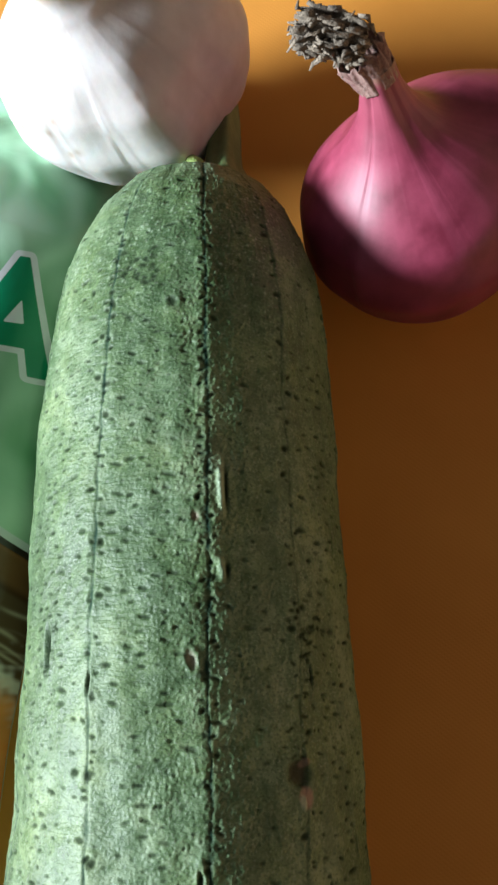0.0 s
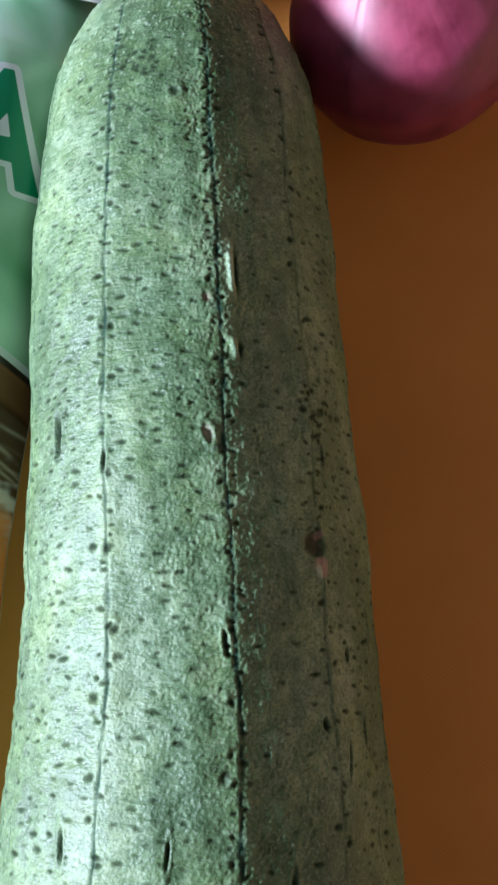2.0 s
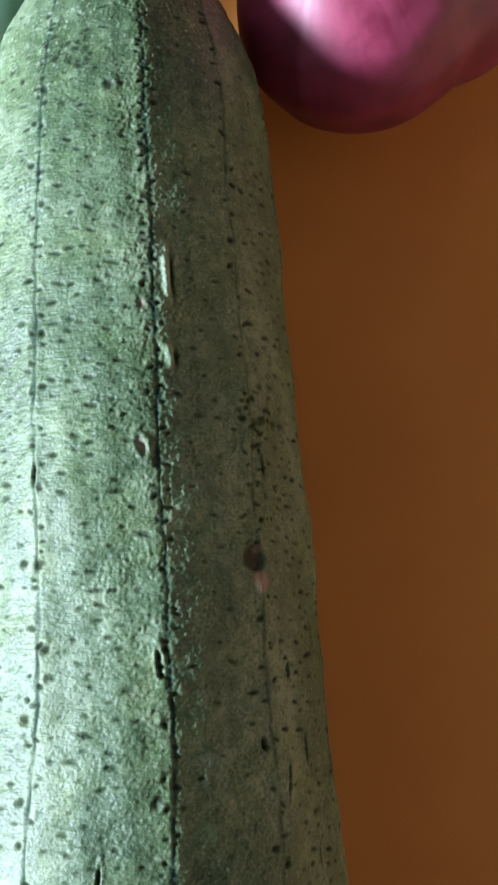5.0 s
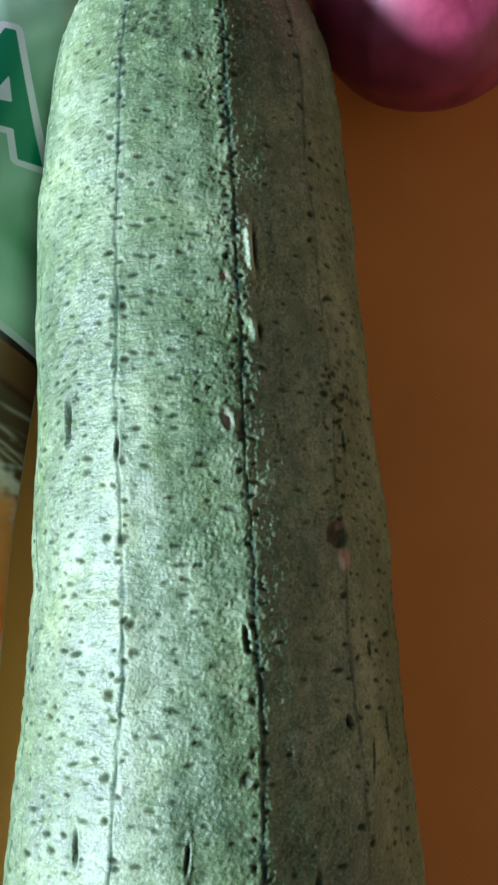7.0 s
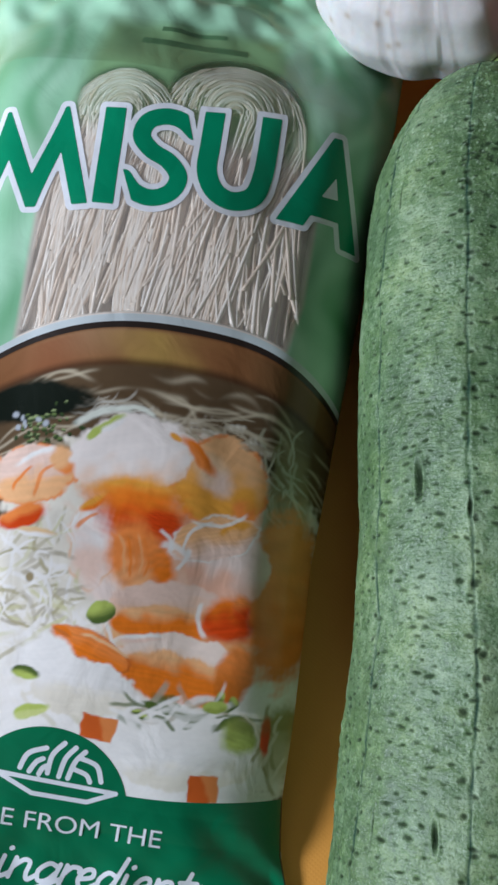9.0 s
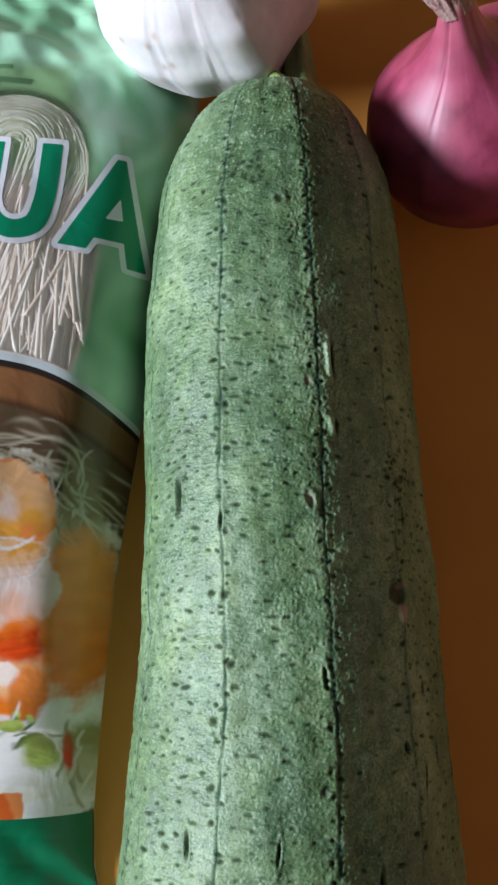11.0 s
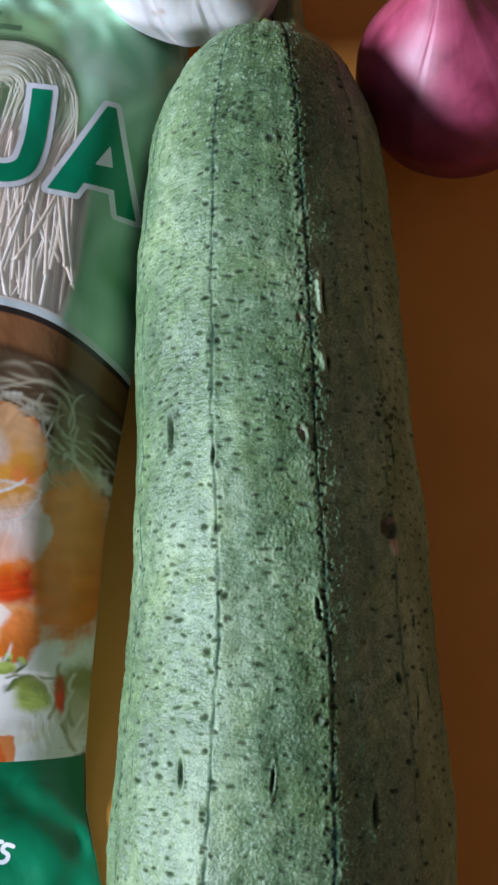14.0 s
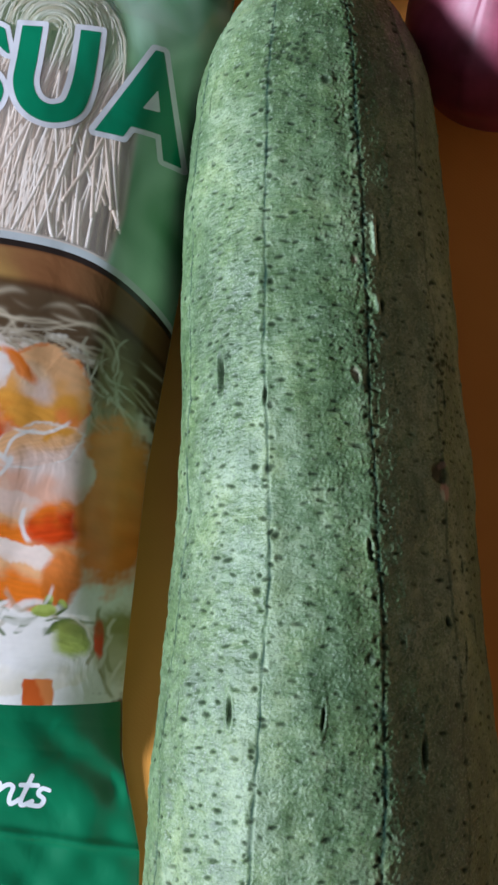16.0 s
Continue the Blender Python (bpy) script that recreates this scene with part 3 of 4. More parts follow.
# ---- red onion ----
def build_onion():
    nl, na = 150, 260
    h = np.linspace(0, 1, nl)[:, None]
    a = np.linspace(0, 2 * np.pi, na, endpoint=False)[None]
    ks = [0, 0.05, 0.15, 0.28, 0.42, 0.55, 0.66, 0.75, 0.83, 0.91, 1]
    ph = np.interp(h, ks, [-0.0275, -0.027, -0.0235, -0.014, 0.0, 0.012, 0.0215, 0.029, 0.036, 0.042, 0.048])
    pr = np.interp(h, ks, [0.0004, 0.0045, 0.0140, 0.0240, 0.0290, 0.0266, 0.0188, 0.0108, 0.0064, 0.0045, 0.0038])
    k = np.hanning(15) / np.hanning(15).sum()
    for p in (ph, pr):
        p[:, 0] = np.convolve(np.pad(p[:, 0], 7, mode="reflect", reflect_type="odd"), k, "valid")
    pr = np.maximum(pr, 0.0003) * (1 + 0.04 * fade(h, 0.1, 0.3) * (1 - fade(h, 0.55, 0.75)))
    streak, fold = np.zeros((nl, na)), np.zeros((nl, na))
    for i in range(60):
        u = np.angle(np.exp(1j * (a + rng.normal(0, 0.05) * h - rng.uniform(0, 6.283))))
        w = rng.uniform(0.006, 0.05)
        streak += rng.uniform(0.15, 0.8) * np.exp(-(u / w) ** 2) * fade(h, 0.12, 0.5)
    for i in range(16):
        u = np.angle(np.exp(1j * (a - rng.uniform(0, 6.283) + 0.1 * h)))
        fold += rng.uniform(-1, 1) * np.exp(-(u / 0.10) ** 2) * fade(h, 0.55, 0.85)
    rr = pr * (1 + 0.035 * fold) + 0.0003 * wavy(a * 0.03, h * 0.07, 0.03, 21)
    P = np.stack([rr * np.cos(a), rr * np.sin(a), ph + 0 * a], -1)
    z = Vector((-0.33, 0.20, 0.90)).normalized()
    turn = z.to_track_quat("Z", "Y").to_matrix()
    # two more lobes grown against the first
    L = np.linalg.norm(P, axis=-1)
    d = P / L[..., None]
    L2, s = L, 0.0024
    for centre, radius in (((0.0205, 0.0095, 0.0), 0.0250), ((0.0080, 0.0115, 0.0060), 0.0195)):
        o = np.array(turn.transposed() @ Vector(centre))
        do = d @ o
        disc = do ** 2 - o @ o + radius ** 2
        t2 = np.where(disc > 0, do + np.sqrt(np.maximum(disc, 0)), 0)
        L2 = s * np.log(np.exp(L2 / s) + np.exp(np.clip(t2, 0, 1) / s) - 1)
    P = d * L2[..., None]
    mark = np.zeros((nl, na, 4))
    mark[..., 0] = np.clip(streak, 0, 1)
    neck = 1 - fade(L2 - L, 0.0008, 0.002)
    mark[..., 1] = fade(h, 0.74, 0.92) * 0.35 * neck
    mark[..., 2] = fade(h, 0.95, 1.0) * 0.8 * neck
    onion = tagged(new("red_onion"), "shiny red onion with dry grey tip beside the gourd", "onion")
    me = grid_mesh("bulb", P, True)
    colours(me, "mark", np.clip(mark, 0, 1))
    link("bulb", me, ONION, onion)
    inv = turn.transposed()

    def bent(points):
        return [tuple(inv @ Vector(p)) for p in points]
    base = np.array(turn @ Vector((0, 0, 0.0475)))
    nh, nw = 26, 90            # papery collar round the neck, torn at its edge
    t = np.linspace(0, 1, nh)[:, None]
    q = np.linspace(0, 2 * np.pi, nw, endpoint=False)[None]
    way = np.array([-0.0050, 0.0034, 0.0060])
    p = base + np.array([0.0016, -0.0012, -0.0040]) + t[..., None] * way + 0 * q[..., None]
    along = way / np.linalg.norm(way)
    e1 = np.cross(along, (0, 0, 1.0))
    e1 /= np.linalg.norm(e1)
    e2 = np.cross(along, e1)
    tear = 0.0016 * wavy(np.cos(q) * 0.01, np.sin(q) * 0.01, 0.004, 52) * t ** 3
    wide = 0.0044 + 0.0010 * t + 0.0007 * wavy(np.cos(q) * 0.01, np.sin(q) * 0.01, 0.003, 51) * (0.3 + t) + 0.0005 * np.sin(9 * q + 6 * t) * t
    ring = p + wide[..., None] * (np.cos(q)[..., None] * e1 + np.sin(q)[..., None] * e2) + tear[..., None] * along
    husk = grid_mesh("husk", np.einsum("ij,rcj->rci", np.array(inv), ring), True)
    link("husk", husk, HUSK, onion, "dry pinkish papery collar round the neck").modifiers.new("thickness", "SOLIDIFY").thickness = 0.0003
    tubes = []
    for i in range(330):         # frayed grey tip, bent over to one side
        f = rng.random()
        q, r = rng.uniform(0, 6.28), 0.0041 * math.sqrt(rng.random())
        core = base + np.array([-0.0020 - 0.0120 * f, 0.0008 + 0.0025 * f, 0.0060 + 0.0012 * f])
        p0 = core + np.array([0.2 * math.cos(q), math.cos(q), math.sin(q)]) * r + rng.normal(0, 0.0006, 3)
        curl = rng.normal(0, 1, 3)
        curl /= np.linalg.norm(curl)
        p1 = p0 + np.array([-0.0012, 0.0003, 0.0002]) + 0.0014 * curl
        p2 = p1 + np.array([-0.0012, 0, 0]) + np.cross(curl, (0.3, 0.5, 0.8)) * 0.0016
        p3 = p2 + rng.normal(0, 0.0009, 3)
        tubes.append(tube_arrays(bent((p0, p1, p2, p3)), [0.0002, 0.00075, 0.0006, 0.0002], 4))
    link("dry_tip", bundle("dry_tip", tubes), DRY, onion, "frayed grey-brown dry tip")
    tubes = []
    for i in range(22):
        q = rng.uniform(0, 6.28)
        c, s_ = math.cos(q) * 0.003, math.sin(q) * 0.003
        tubes.append(tube_arrays([(c, s_, -0.026), (c * 2, s_ * 2, -0.0280), (c * 3 + rng.normal(0, 0.001), s_ * 3, -0.0285)], [0.0004, 0.0003, 0.0002], 4))
    link("roots", bundle("roots", tubes), DRY, onion, "short dry rootlets")
    onion.matrix_world = Matrix.Translation((0.0425, 0.1188, 0.0296)) @ turn.to_4x4()


# ---- noodle pack ----
TURN_PACK = radians(-6.6)


def half_width(v):
    return np.interp(v, [-0.13, -0.118, -0.095, -0.08, -0.02, 0.02, 0.11, 0.165], [0.068, 0.0665, 0.0585, 0.0565, 0.0545, 0.0560, 0.0600, 0.0610])


def swell(u, v):
    """How far the filled pack bulges over its flat-lying shape."""
    q = np.clip(np.abs(u) / half_width(v), 0, 1)
    body = fade(v, -0.075, -0.04) * (1 - fade(v, 0.095, 0.125))
    return (0.0028 * body * (1 - q ** 8) + 0.0026 * body * fade(q, 0.45, 0.8) * (1 - fade(q, 0.86, 1.0))
            + 0.0065 * np.exp(-((v + 0.090) / 0.013) ** 2) * (1 - q ** 6))


def film_top(u, v):
    """Height of the upper film over the table."""
    w = half_width(v)
    q = np.clip(np.abs(u) / w, 0, 1)
    full = np.interp(v, [-0.13, -0.112, -0.095, -0.085, -0.075, -0.04, 0.06, 0.10, 0.125, 0.145, 0.17], [0.0, 0.0005, 0.0022, 0.0060, 0.0110, 0.0200, 0.0235, 0.0215, 0.013, 0.004, 0.001])
    edge = np.interp(v, [-0.13, -0.103, -0.088, -0.075, -0.06, 0.10, 0.14, 0.17], [0.0012, 0.0012, 0.0015, 0.0045, 0.0090, 0.010, 0.010, 0.010])
    z = edge + full * (1 - q ** 2.4) ** 0.75 + swell(u, v)
    z = z + (fade(v, 0.105, 0.135) + 0.3 * fade(-v, 0.085, 0.105)) * (0.0019 * wavy(u, v * 0.6, 0.022, 31) + 0.0008 * wavy(u * 0.7, v, 0.011, 32))
    z = z + 0.0035 * np.exp(-((v - 0.128 - 0.10 * u) / 0.004) ** 2) * fade(u, -0.05, -0.03) * (1 - fade(u, 0.0, 0.03))
    fold = np.abs((v + 0.098) + 0.55 * (u - 0.050))
    z = z - 0.0018 * np.exp(-(fold / 0.0045) ** 2) * fade(u, 0.030, 0.045) * (1 - fade(u, 0.056, 0.062))
    z = z + 0.0012 * np.exp(-((v + 0.1165 + 0.02 * u) / 0.0012) ** 2)
    return z + 0.0005 * wavy(u, v, 0.04, 33)


def on_pack(u, v, lift=0.0):
    """Places on the film of a print laid out on the flat pack; the print draws in as the film bulges."""
    draw = swell(u, v) / 0.25
    u, v = u - (u - 0.02) * draw, v - (v + 0.047) * draw
    return np.stack([u, v, film_top(u, v) + lift], -1)


def stroke(U, V, pts, butt=0.0):
    """Distance from the polyline pts (mm); butt: half width of square-ended strokes, signed."""
    out = np.full(U.shape, 1e9)
    for (ax, ay), (bx, by) in zip(pts[:-1], pts[1:]):
        dx, dy = bx - ax, by - ay
        n = math.hypot(dx, dy)
        if butt:
            along = np.abs((U - (ax + bx) / 2) * dx / n + (V - (ay + by) / 2) * dy / n) - n / 2
            across = np.abs((V - ay) * dx / n - (U - ax) * dy / n) - butt
            d = np.hypot(np.maximum(along, 0), np.maximum(across, 0)) + np.minimum(np.maximum(along, across), 0)
        else:
            t = np.clip(((U - ax) * dx + (V - ay) * dy) / (dx * dx + dy * dy), 0, 1)
            d = np.hypot(U - ax - t * dx, V - ay - t * dy)
        out = np.minimum(out, d)
    return out


def polygon(U, V, pts):
    """Signed distance from the closed outline pts (mm)."""
    d = stroke(U, V, pts + pts[:1])
    odd = np.zeros(U.shape, bool)
    for (ax, ay), (bx, by) in zip(pts, pts[1:] + pts[:1]):
        if ay != by:
            odd ^= ((ay > V) != (by > V)) & (U < (bx - ax) * (V - ay) / (by - ay) + ax)
    return np.where(odd, -d, d)


def curve_points(pts, n=8):
    """Catmull-Rom through pts."""
    p = [pts[0], *pts, pts[-1]]
    out = []
    for i in range(1, len(p) - 2):
        a, b, c, d = (np.array(q, float) for q in p[i - 1:i + 3])
        for t in np.linspace(0, 1, n, endpoint=False):
            out.append(tuple(0.5 * (2 * b + (c - a) * t + (2 * a - 5 * b + 4 * c - d) * t * t + (3 * b - a - 3 * c + d) * t ** 3)))
    return out + [tuple(pts[-1])]


def printed(name, sdf, bounds, step, lift, mat, parent, label=""):
    """Ink where sdf(u, v in mm) < 0, laid on the film."""
    u, v = np.arange(bounds[0], bounds[1], step), np.arange(bounds[2], bounds[3], step)
    U, V = np.meshgrid(u, v)
    S = sdf(U, V)
    verts, faces, seen = [], [], {}

    def put(key, x, y):
        if key not in seen:
            seen[key] = len(verts)
            verts.append((x, y))
        return seen[key]
    inside = S < 0
    hit = inside[:-1, :-1] | inside[1:, :-1] | inside[:-1, 1:] | inside[1:, 1:]
    for i, j in zip(*np.nonzero(hit)):
        c = ((i, j), (i, j + 1), (i + 1, j + 1), (i + 1, j))
        poly = []
        for p, q in zip(c, c[1:] + c[:1]):
            if inside[p]:
                poly.append(put(p, U[p], V[p]))
            if inside[p] != inside[q]:
                t = S[p] / (S[p] - S[q])
                poly.append(put((min(p, q), max(p, q)), U[p] + t * (U[q] - U[p]), V[p] + t * (V[q] - V[p])))
        if len(poly) > 2:
            faces.append(poly)
    vv = np.array(verts) / 1000
    return link(name, raw(name, on_pack(vv[:, 0], vv[:, 1], lift).tolist(), faces), mat, parent, label)


def rim_drop(u):
    """Upper edge of the printed bowl (mm)."""
    d = (u - 16) / 40
    return 33.4 - 12.5 * np.where(d > 0, np.abs(d) ** 2.6, 0.34 * np.abs(d) ** 1.9 + 0.30 * np.abs(d) ** 3)


def pack_print(U, V):
    """Colour and opacity of the printed film; u, v in mm."""
    C = np.zeros((*U.shape, 4))
    w = half_width(V / 1000) * 1000
    wave = np.sin(0.55 * U + 2.2 * np.sin(V * 0.16) + 1.5 * wavy(U, V, 30, 41))
    g = 0.5 + 0.3 * wavy(U, V, 38, 42) + 0.16 * wave * fade(np.abs(U), 20, 40)
    lo, hi = np.array([0.140, 0.38, 0.185]), np.array([0.48, 0.74, 0.53])
    C[..., :3] = lo + (hi - lo) * np.clip(g, 0, 1)[..., None]
    # shade of the pack's right slope, painted into the green
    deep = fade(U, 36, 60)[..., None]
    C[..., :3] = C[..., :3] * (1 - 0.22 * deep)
    C[..., 3] = 1
    # clear window over the noodles
    left = np.interp(V, [27, 62, 90, 112, 122], [-31, -32.5, -28.5, -26, -23])
    right = np.interp(V, [30, 45, 70, 91, 107, 118], [38, 40.5, 40.5, 37, 31, 24])
    win = np.maximum(np.maximum(left - U, U - right), V - (120 + 0.08 * U))
    hole = np.maximum(win, 22 - V)
    haze = ((1 - fade(hole, -1.0, 1.0)) * (1 - fade(V, 78, 90)))[..., None]
    C[..., :3] = C[..., :3] * (1 - haze) + np.array([0.82, 0.71, 0.61]) * haze
    C[..., 3] = 0.27 + 0.73 * fade(hole, -2.0, 1.2)
    veil = fade(V, 80, 90) * (1 - fade(win, -4, 3))
    olive = np.array([0.230, 0.400, 0.190]) * (1 + 0.25 * wavy(U, V, 26, 48)[..., None])
    C[..., :3] = C[..., :3] * (1 - veil[..., None]) + olive * veil[..., None]
    away = np.minimum(np.hypot(U + 14.5, (V - 84.5) / 1.05) - 15.5, np.hypot(U - 14.5, (V - 89) / 1.05) - 20.5)
    C[..., 3] = np.maximum(C[..., 3], 0.93 * fade(away, -2.5, 1.5) * fade(V, 80, 90))
    C[..., 3] = np.maximum(C[..., 3], 0.35 * fade(V, 96, 112))
    # bowl
    top = rim_drop(U)
    d = top - V
    bowl = d > 0

    def lay(mask, colour):
        m = np.clip(mask, 0, 1)[..., None]
        C[..., :3] = C[..., :3] * (1 - m) + np.array(colour) * m
    C[..., 3] = np.maximum(C[..., 3], fade(d, -1.0, -0.3))
    lay(fade(d, -0.3, 0.3), (0.72, 0.75, 0.74))
    lay(fade(d, 1.6, 2.3), (0.025, 0.018, 0.014))
    side = 0.985 * (U + 34) + 0.176 * (V - 28)        # along the photograph, mm
    ridge = np.clip((d - 4) / 9, 0, 1)
    lay(fade(d, 3.0, 4.2), (0.26, 0.105, 0.040))
    lay(fade(d, 3.0, 4.5) * np.exp(-((side - 24) / 17) ** 2) * (1 - ridge) ** 0.7, (0.36, 0.20, 0.105))
    lay(fade(d, 3.5, 5) * np.exp(-((side - 38 - 2 * wavy(U, V, 15, 47)) / 9) ** 2) * 0.85, (0.50, 0.31, 0.085))
    lay(fade(d, 3.5, 5) * np.exp(-((side - 12) / 7) ** 2) * 0.5, (0.27, 0.085, 0.035))
    lay(fade(side, 56, 68) * fade(d, 3, 5) * 0.55, (0.10, 0.06, 0.025))
    lay(fade(d, 10.5, 13.0) * 0.8, (0.055, 0.026, 0.014))
    soup = fade(d, 12.5, 14.0)
    lay(soup, (0.115, 0.070, 0.036))
    for row in range(18):      # noodle threads in the brown broth
        f = 15 + row * 1.0 + 3.0 * wavy(U, V + 9 * row, 30, 200 + row)
        lay(soup * np.exp(-((d - f) / 0.5) ** 2) * fade(wavy(U + 31 * row, V, 30, 230 + row), -0.1, 0.5) * 0.6, (0.66, 0.56, 0.40))
    # photograph of the soup, in its own units of 0.12 mm, y down
    X, Y = side / 0.1187, -(-0.176 * (U + 34) + 0.985 * (V - 28)) / 0.1187
    X = X + 4 * wavy(U, V, 13, 301) + 1.2 * wavy(U, V, 4.5, 303)
    Y = Y + 4 * wavy(U, V, 13, 302) + 1.2 * wavy(U, V, 4.5, 304)
    count = [0]

    def spot(x, y, r):
        """Rows and columns of the film near a place in the photograph."""
        near = (np.abs(X - x) < r) & (np.abs(Y - y) < r)
        i, j = np.nonzero(near.any(1))[0], np.nonzero(near.any(0))[0]
        return (slice(i[0], i[-1] + 1), slice(j[0], j[-1] + 1)) if len(i) and len(j) else None

    def place(px, py):
        return 1.03 * px + 0.05 * (py - 765) + 15, 1.167 * py - 635

    def blend(S, mask, tone):
        m = np.clip(mask * soup[S], 0, 1)[..., None]
        C[S][..., :3] = C[S][..., :3] * (1 - m) + tone * m

    def daub(px, py, a, b, turn, upper, lower=None, edge=0.12, cut=0.0, soft=0.35, rim=None, stripe=0.0):
        """A rounded morsel: tone passes from upper to lower across it; rim is a thin line round it, stripe a grain along it."""
        count[0] += 1
        k = count[0]
        x, y = place(px, py)
        a, b = a * 1.05, b * 1.14
        S = spot(x, y, 1.35 * max(a, b))
        if S is None:
            return
        u, v, t = U[S], V[S], radians(turn)
        p, q = (X[S] - x) * math.cos(t) + (Y[S] - y) * math.sin(t), (Y[S] - y) * math.cos(t) - (X[S] - x) * math.sin(t)
        r = np.sqrt((p / a) ** 2 + (q / b) ** 2) + 0.055 * wavy(u, v, 8, 400 + k) + 0.025 * wavy(u, v, 2.4, 450 + k)
        grain = wavy(1.2 * p / a, 5 * q / b, 1.3, 500 + k)
        m = fade(q / b + 0.16 * wavy(u, v, 7, 530 + k) + 0.05 * grain - cut, -soft, soft)[..., None]
        tone = np.array(upper) * (1 - m) + np.array(lower or upper) * m
        tone = tone * (1 + (0.02 + 0.5 * stripe) * grain[..., None] + 0.015 * wavy(u, v, 2.2, 600 + k)[..., None])
        blend(S, 1 - fade(r, 1 - edge, 1.02), np.clip(tone, 0, 0.93))
        if rim:
            blend(S, 0.8 * np.exp(-((r - 0.96) / 0.05) ** 2) * fade(wavy(u, v, 9, 650 + k), -0.5, 0.3), np.array(rim))

    def thread(px, py, length, width, turn, colour, bow=0.0, strength=0.85):
        x, y = place(px, py)
        S = spot(x, y, 1.2 * length)
        if S is None:
            return
        t = radians(turn)
        p, q = (X[S] - x) * math.cos(t) + (Y[S] - y) * math.sin(t), (Y[S] - y) * math.cos(t) - (X[S] - x) * math.sin(t)
        blend(S, strength * np.exp(-((q - bow * p * p / length) / width) ** 4) * (1 - fade(np.abs(p), 0.7 * length, length)), np.array(colour))

    def threads(px, py, a, b, n, seed, tones, width=4.0, lie=(0, 180)):
        r = np.random.default_rng(seed)
        for i in range(n):
            thread(px + a * r.uniform(-1, 1), py + b * r.uniform(-1, 1), r.uniform(28, 60), width * r.uniform(0.7, 1.3), r.uniform(*lie), tones[i % len(tones)], r.uniform(-0.45, 0.45), r.uniform(0.5, 0.9))
    white, cream, pink = (0.89, 0.84, 0.80), (0.80, 0.73, 0.62), (0.85, 0.60, 0.49)
    peach, coral, orange, red = (0.88, 0.47, 0.22), (0.86, 0.25, 0.055), (0.86, 0.20, 0.014), (0.66, 0.060, 0.006)
    amber, leaf, lime, black, shade = (0.84, 0.36, 0.05), (0.085, 0.13, 0.028), (0.46, 0.54, 0.12), (0.008, 0.012, 0.008), (0.46, 0.40, 0.30)
    daub(290, 1130, 400, 390, 0, cream, white, 0.06)
    daub(330, 955, 225, 200, 10, (0.85, 0.46, 0.28), (0.85, 0.54, 0.40), 0.35, 0.2, 0.6)
    daub(330, 1155, 190, 105, 8, peach, (0.80, 0.36, 0.12), 0.35, 0.0, 0.6)
    threads(40, 1040, 90, 110, 130, 700, (white, (0.44, 0.38, 0.22), white, (0.66, 0.62, 0.36), white, shade, cream))
    threads(110, 1190, 90, 80, 50, 760, (white, cream, white, (0.64, 0.58, 0.42)), 6.0)
    daub(560, 900, 60, 170, 8, (0.24, 0.18, 0.09), (0.46, 0.42, 0.27), 0.5)
    daub(525, 830, 22, 26, 10, (0.06, 0.045, 0.02), None, 0.5)
    threads(545, 890, 38, 110, 40, 820, ((0.52, 0.50, 0.36), (0.66, 0.63, 0.50), (0.24, 0.22, 0.11)), 3.2, (30, 130))
    daub(475, 832, 44, 36, 20, (0.74, 0.62, 0.52), (0.82, 0.60, 0.44), 0.35)
    threads(430, 770, 90, 26, 22, 860, ((0.42, 0.34, 0.24), (0.54, 0.46, 0.34)), 3.0, (-10, 60))
    threads(190, 725, 70, 14, 16, 880, ((0.44, 0.38, 0.30), (0.60, 0.56, 0.48)), 3.0, (-25, 10))
    daub(30, 712, 165, 46, 0, black, None, 0.3)
    r = np.random.default_rng(900)
    for i in range(60):        # broccoli florets
        daub(78 + r.normal(0, 26), 762 + r.normal(0, 17), r.uniform(4, 8), r.uniform(4, 7), 0, ((0.30, 0.36, 0.16), (0.16, 0.22, 0.07), (0.045, 0.075, 0.025))[i % 3], (0.03, 0.05, 0.018), 0.5)
    for i in range(8):
        daub(25 + r.normal(0, 16), 752 + r.normal(0, 8), r.uniform(4, 10), r.uniform(4, 8), 0, (0.42, 0.44, 0.48), None, 0.6)
    # prawn lying at the far side
    daub(45, 845, 95, 55, -6, pink, peach, 0.08, 0.1, 0.3, coral, 0.06)
    daub(110, 825, 32, 34, -40, peach, coral, 0.3, 0.2)
    daub(55, 815, 50, 14, -20, white, pink, 0.4)
    thread(60, 855, 42, 4, -58, coral, 0.3)
    thread(20, 850, 36, 4, -50, orange, 0.2)
    daub(25, 918, 62, 24, -14, coral, red, 0.3)
    daub(50, 948, 44, 12, 12, (0.82, 0.56, 0.30), white, 0.4)
    # great prawn in the middle
    daub(425, 865, 100, 88, 20, peach, amber, 0.10, -0.1, 0.5, coral, 0.10)
    daub(410, 850, 40, 60, -30, (0.86, 0.56, 0.34), pink, 0.6)
    daub(470, 900, 34, 40, 0, amber, coral, 0.5)
    daub(225, 1000, 95, 110, 0, pink, (0.87, 0.70, 0.62), 0.3)
    daub(165, 965, 50, 88, 8, white, pink, 0.4, 0.0, 0.5, (0.82, 0.50, 0.30))
    daub(245, 812, 125, 76, -3, (0.90, 0.80, 0.74), (0.86, 0.48, 0.26), 0.10, 0.60, 0.6)
    daub(205, 757, 44, 12, -22, lime, white, 0.5)
    daub(170, 772, 24, 12, -40, lime, None, 0.5)
    thread(190, 735, 70, 7, -12, (0.82, 0.84, 0.74), 0.2)
    thread(260, 728, 46, 6, 8, (0.84, 0.86, 0.76), 0.3)
    daub(380, 815, 58, 15, 48, orange, coral, 0.45, 0.0, 0.5)
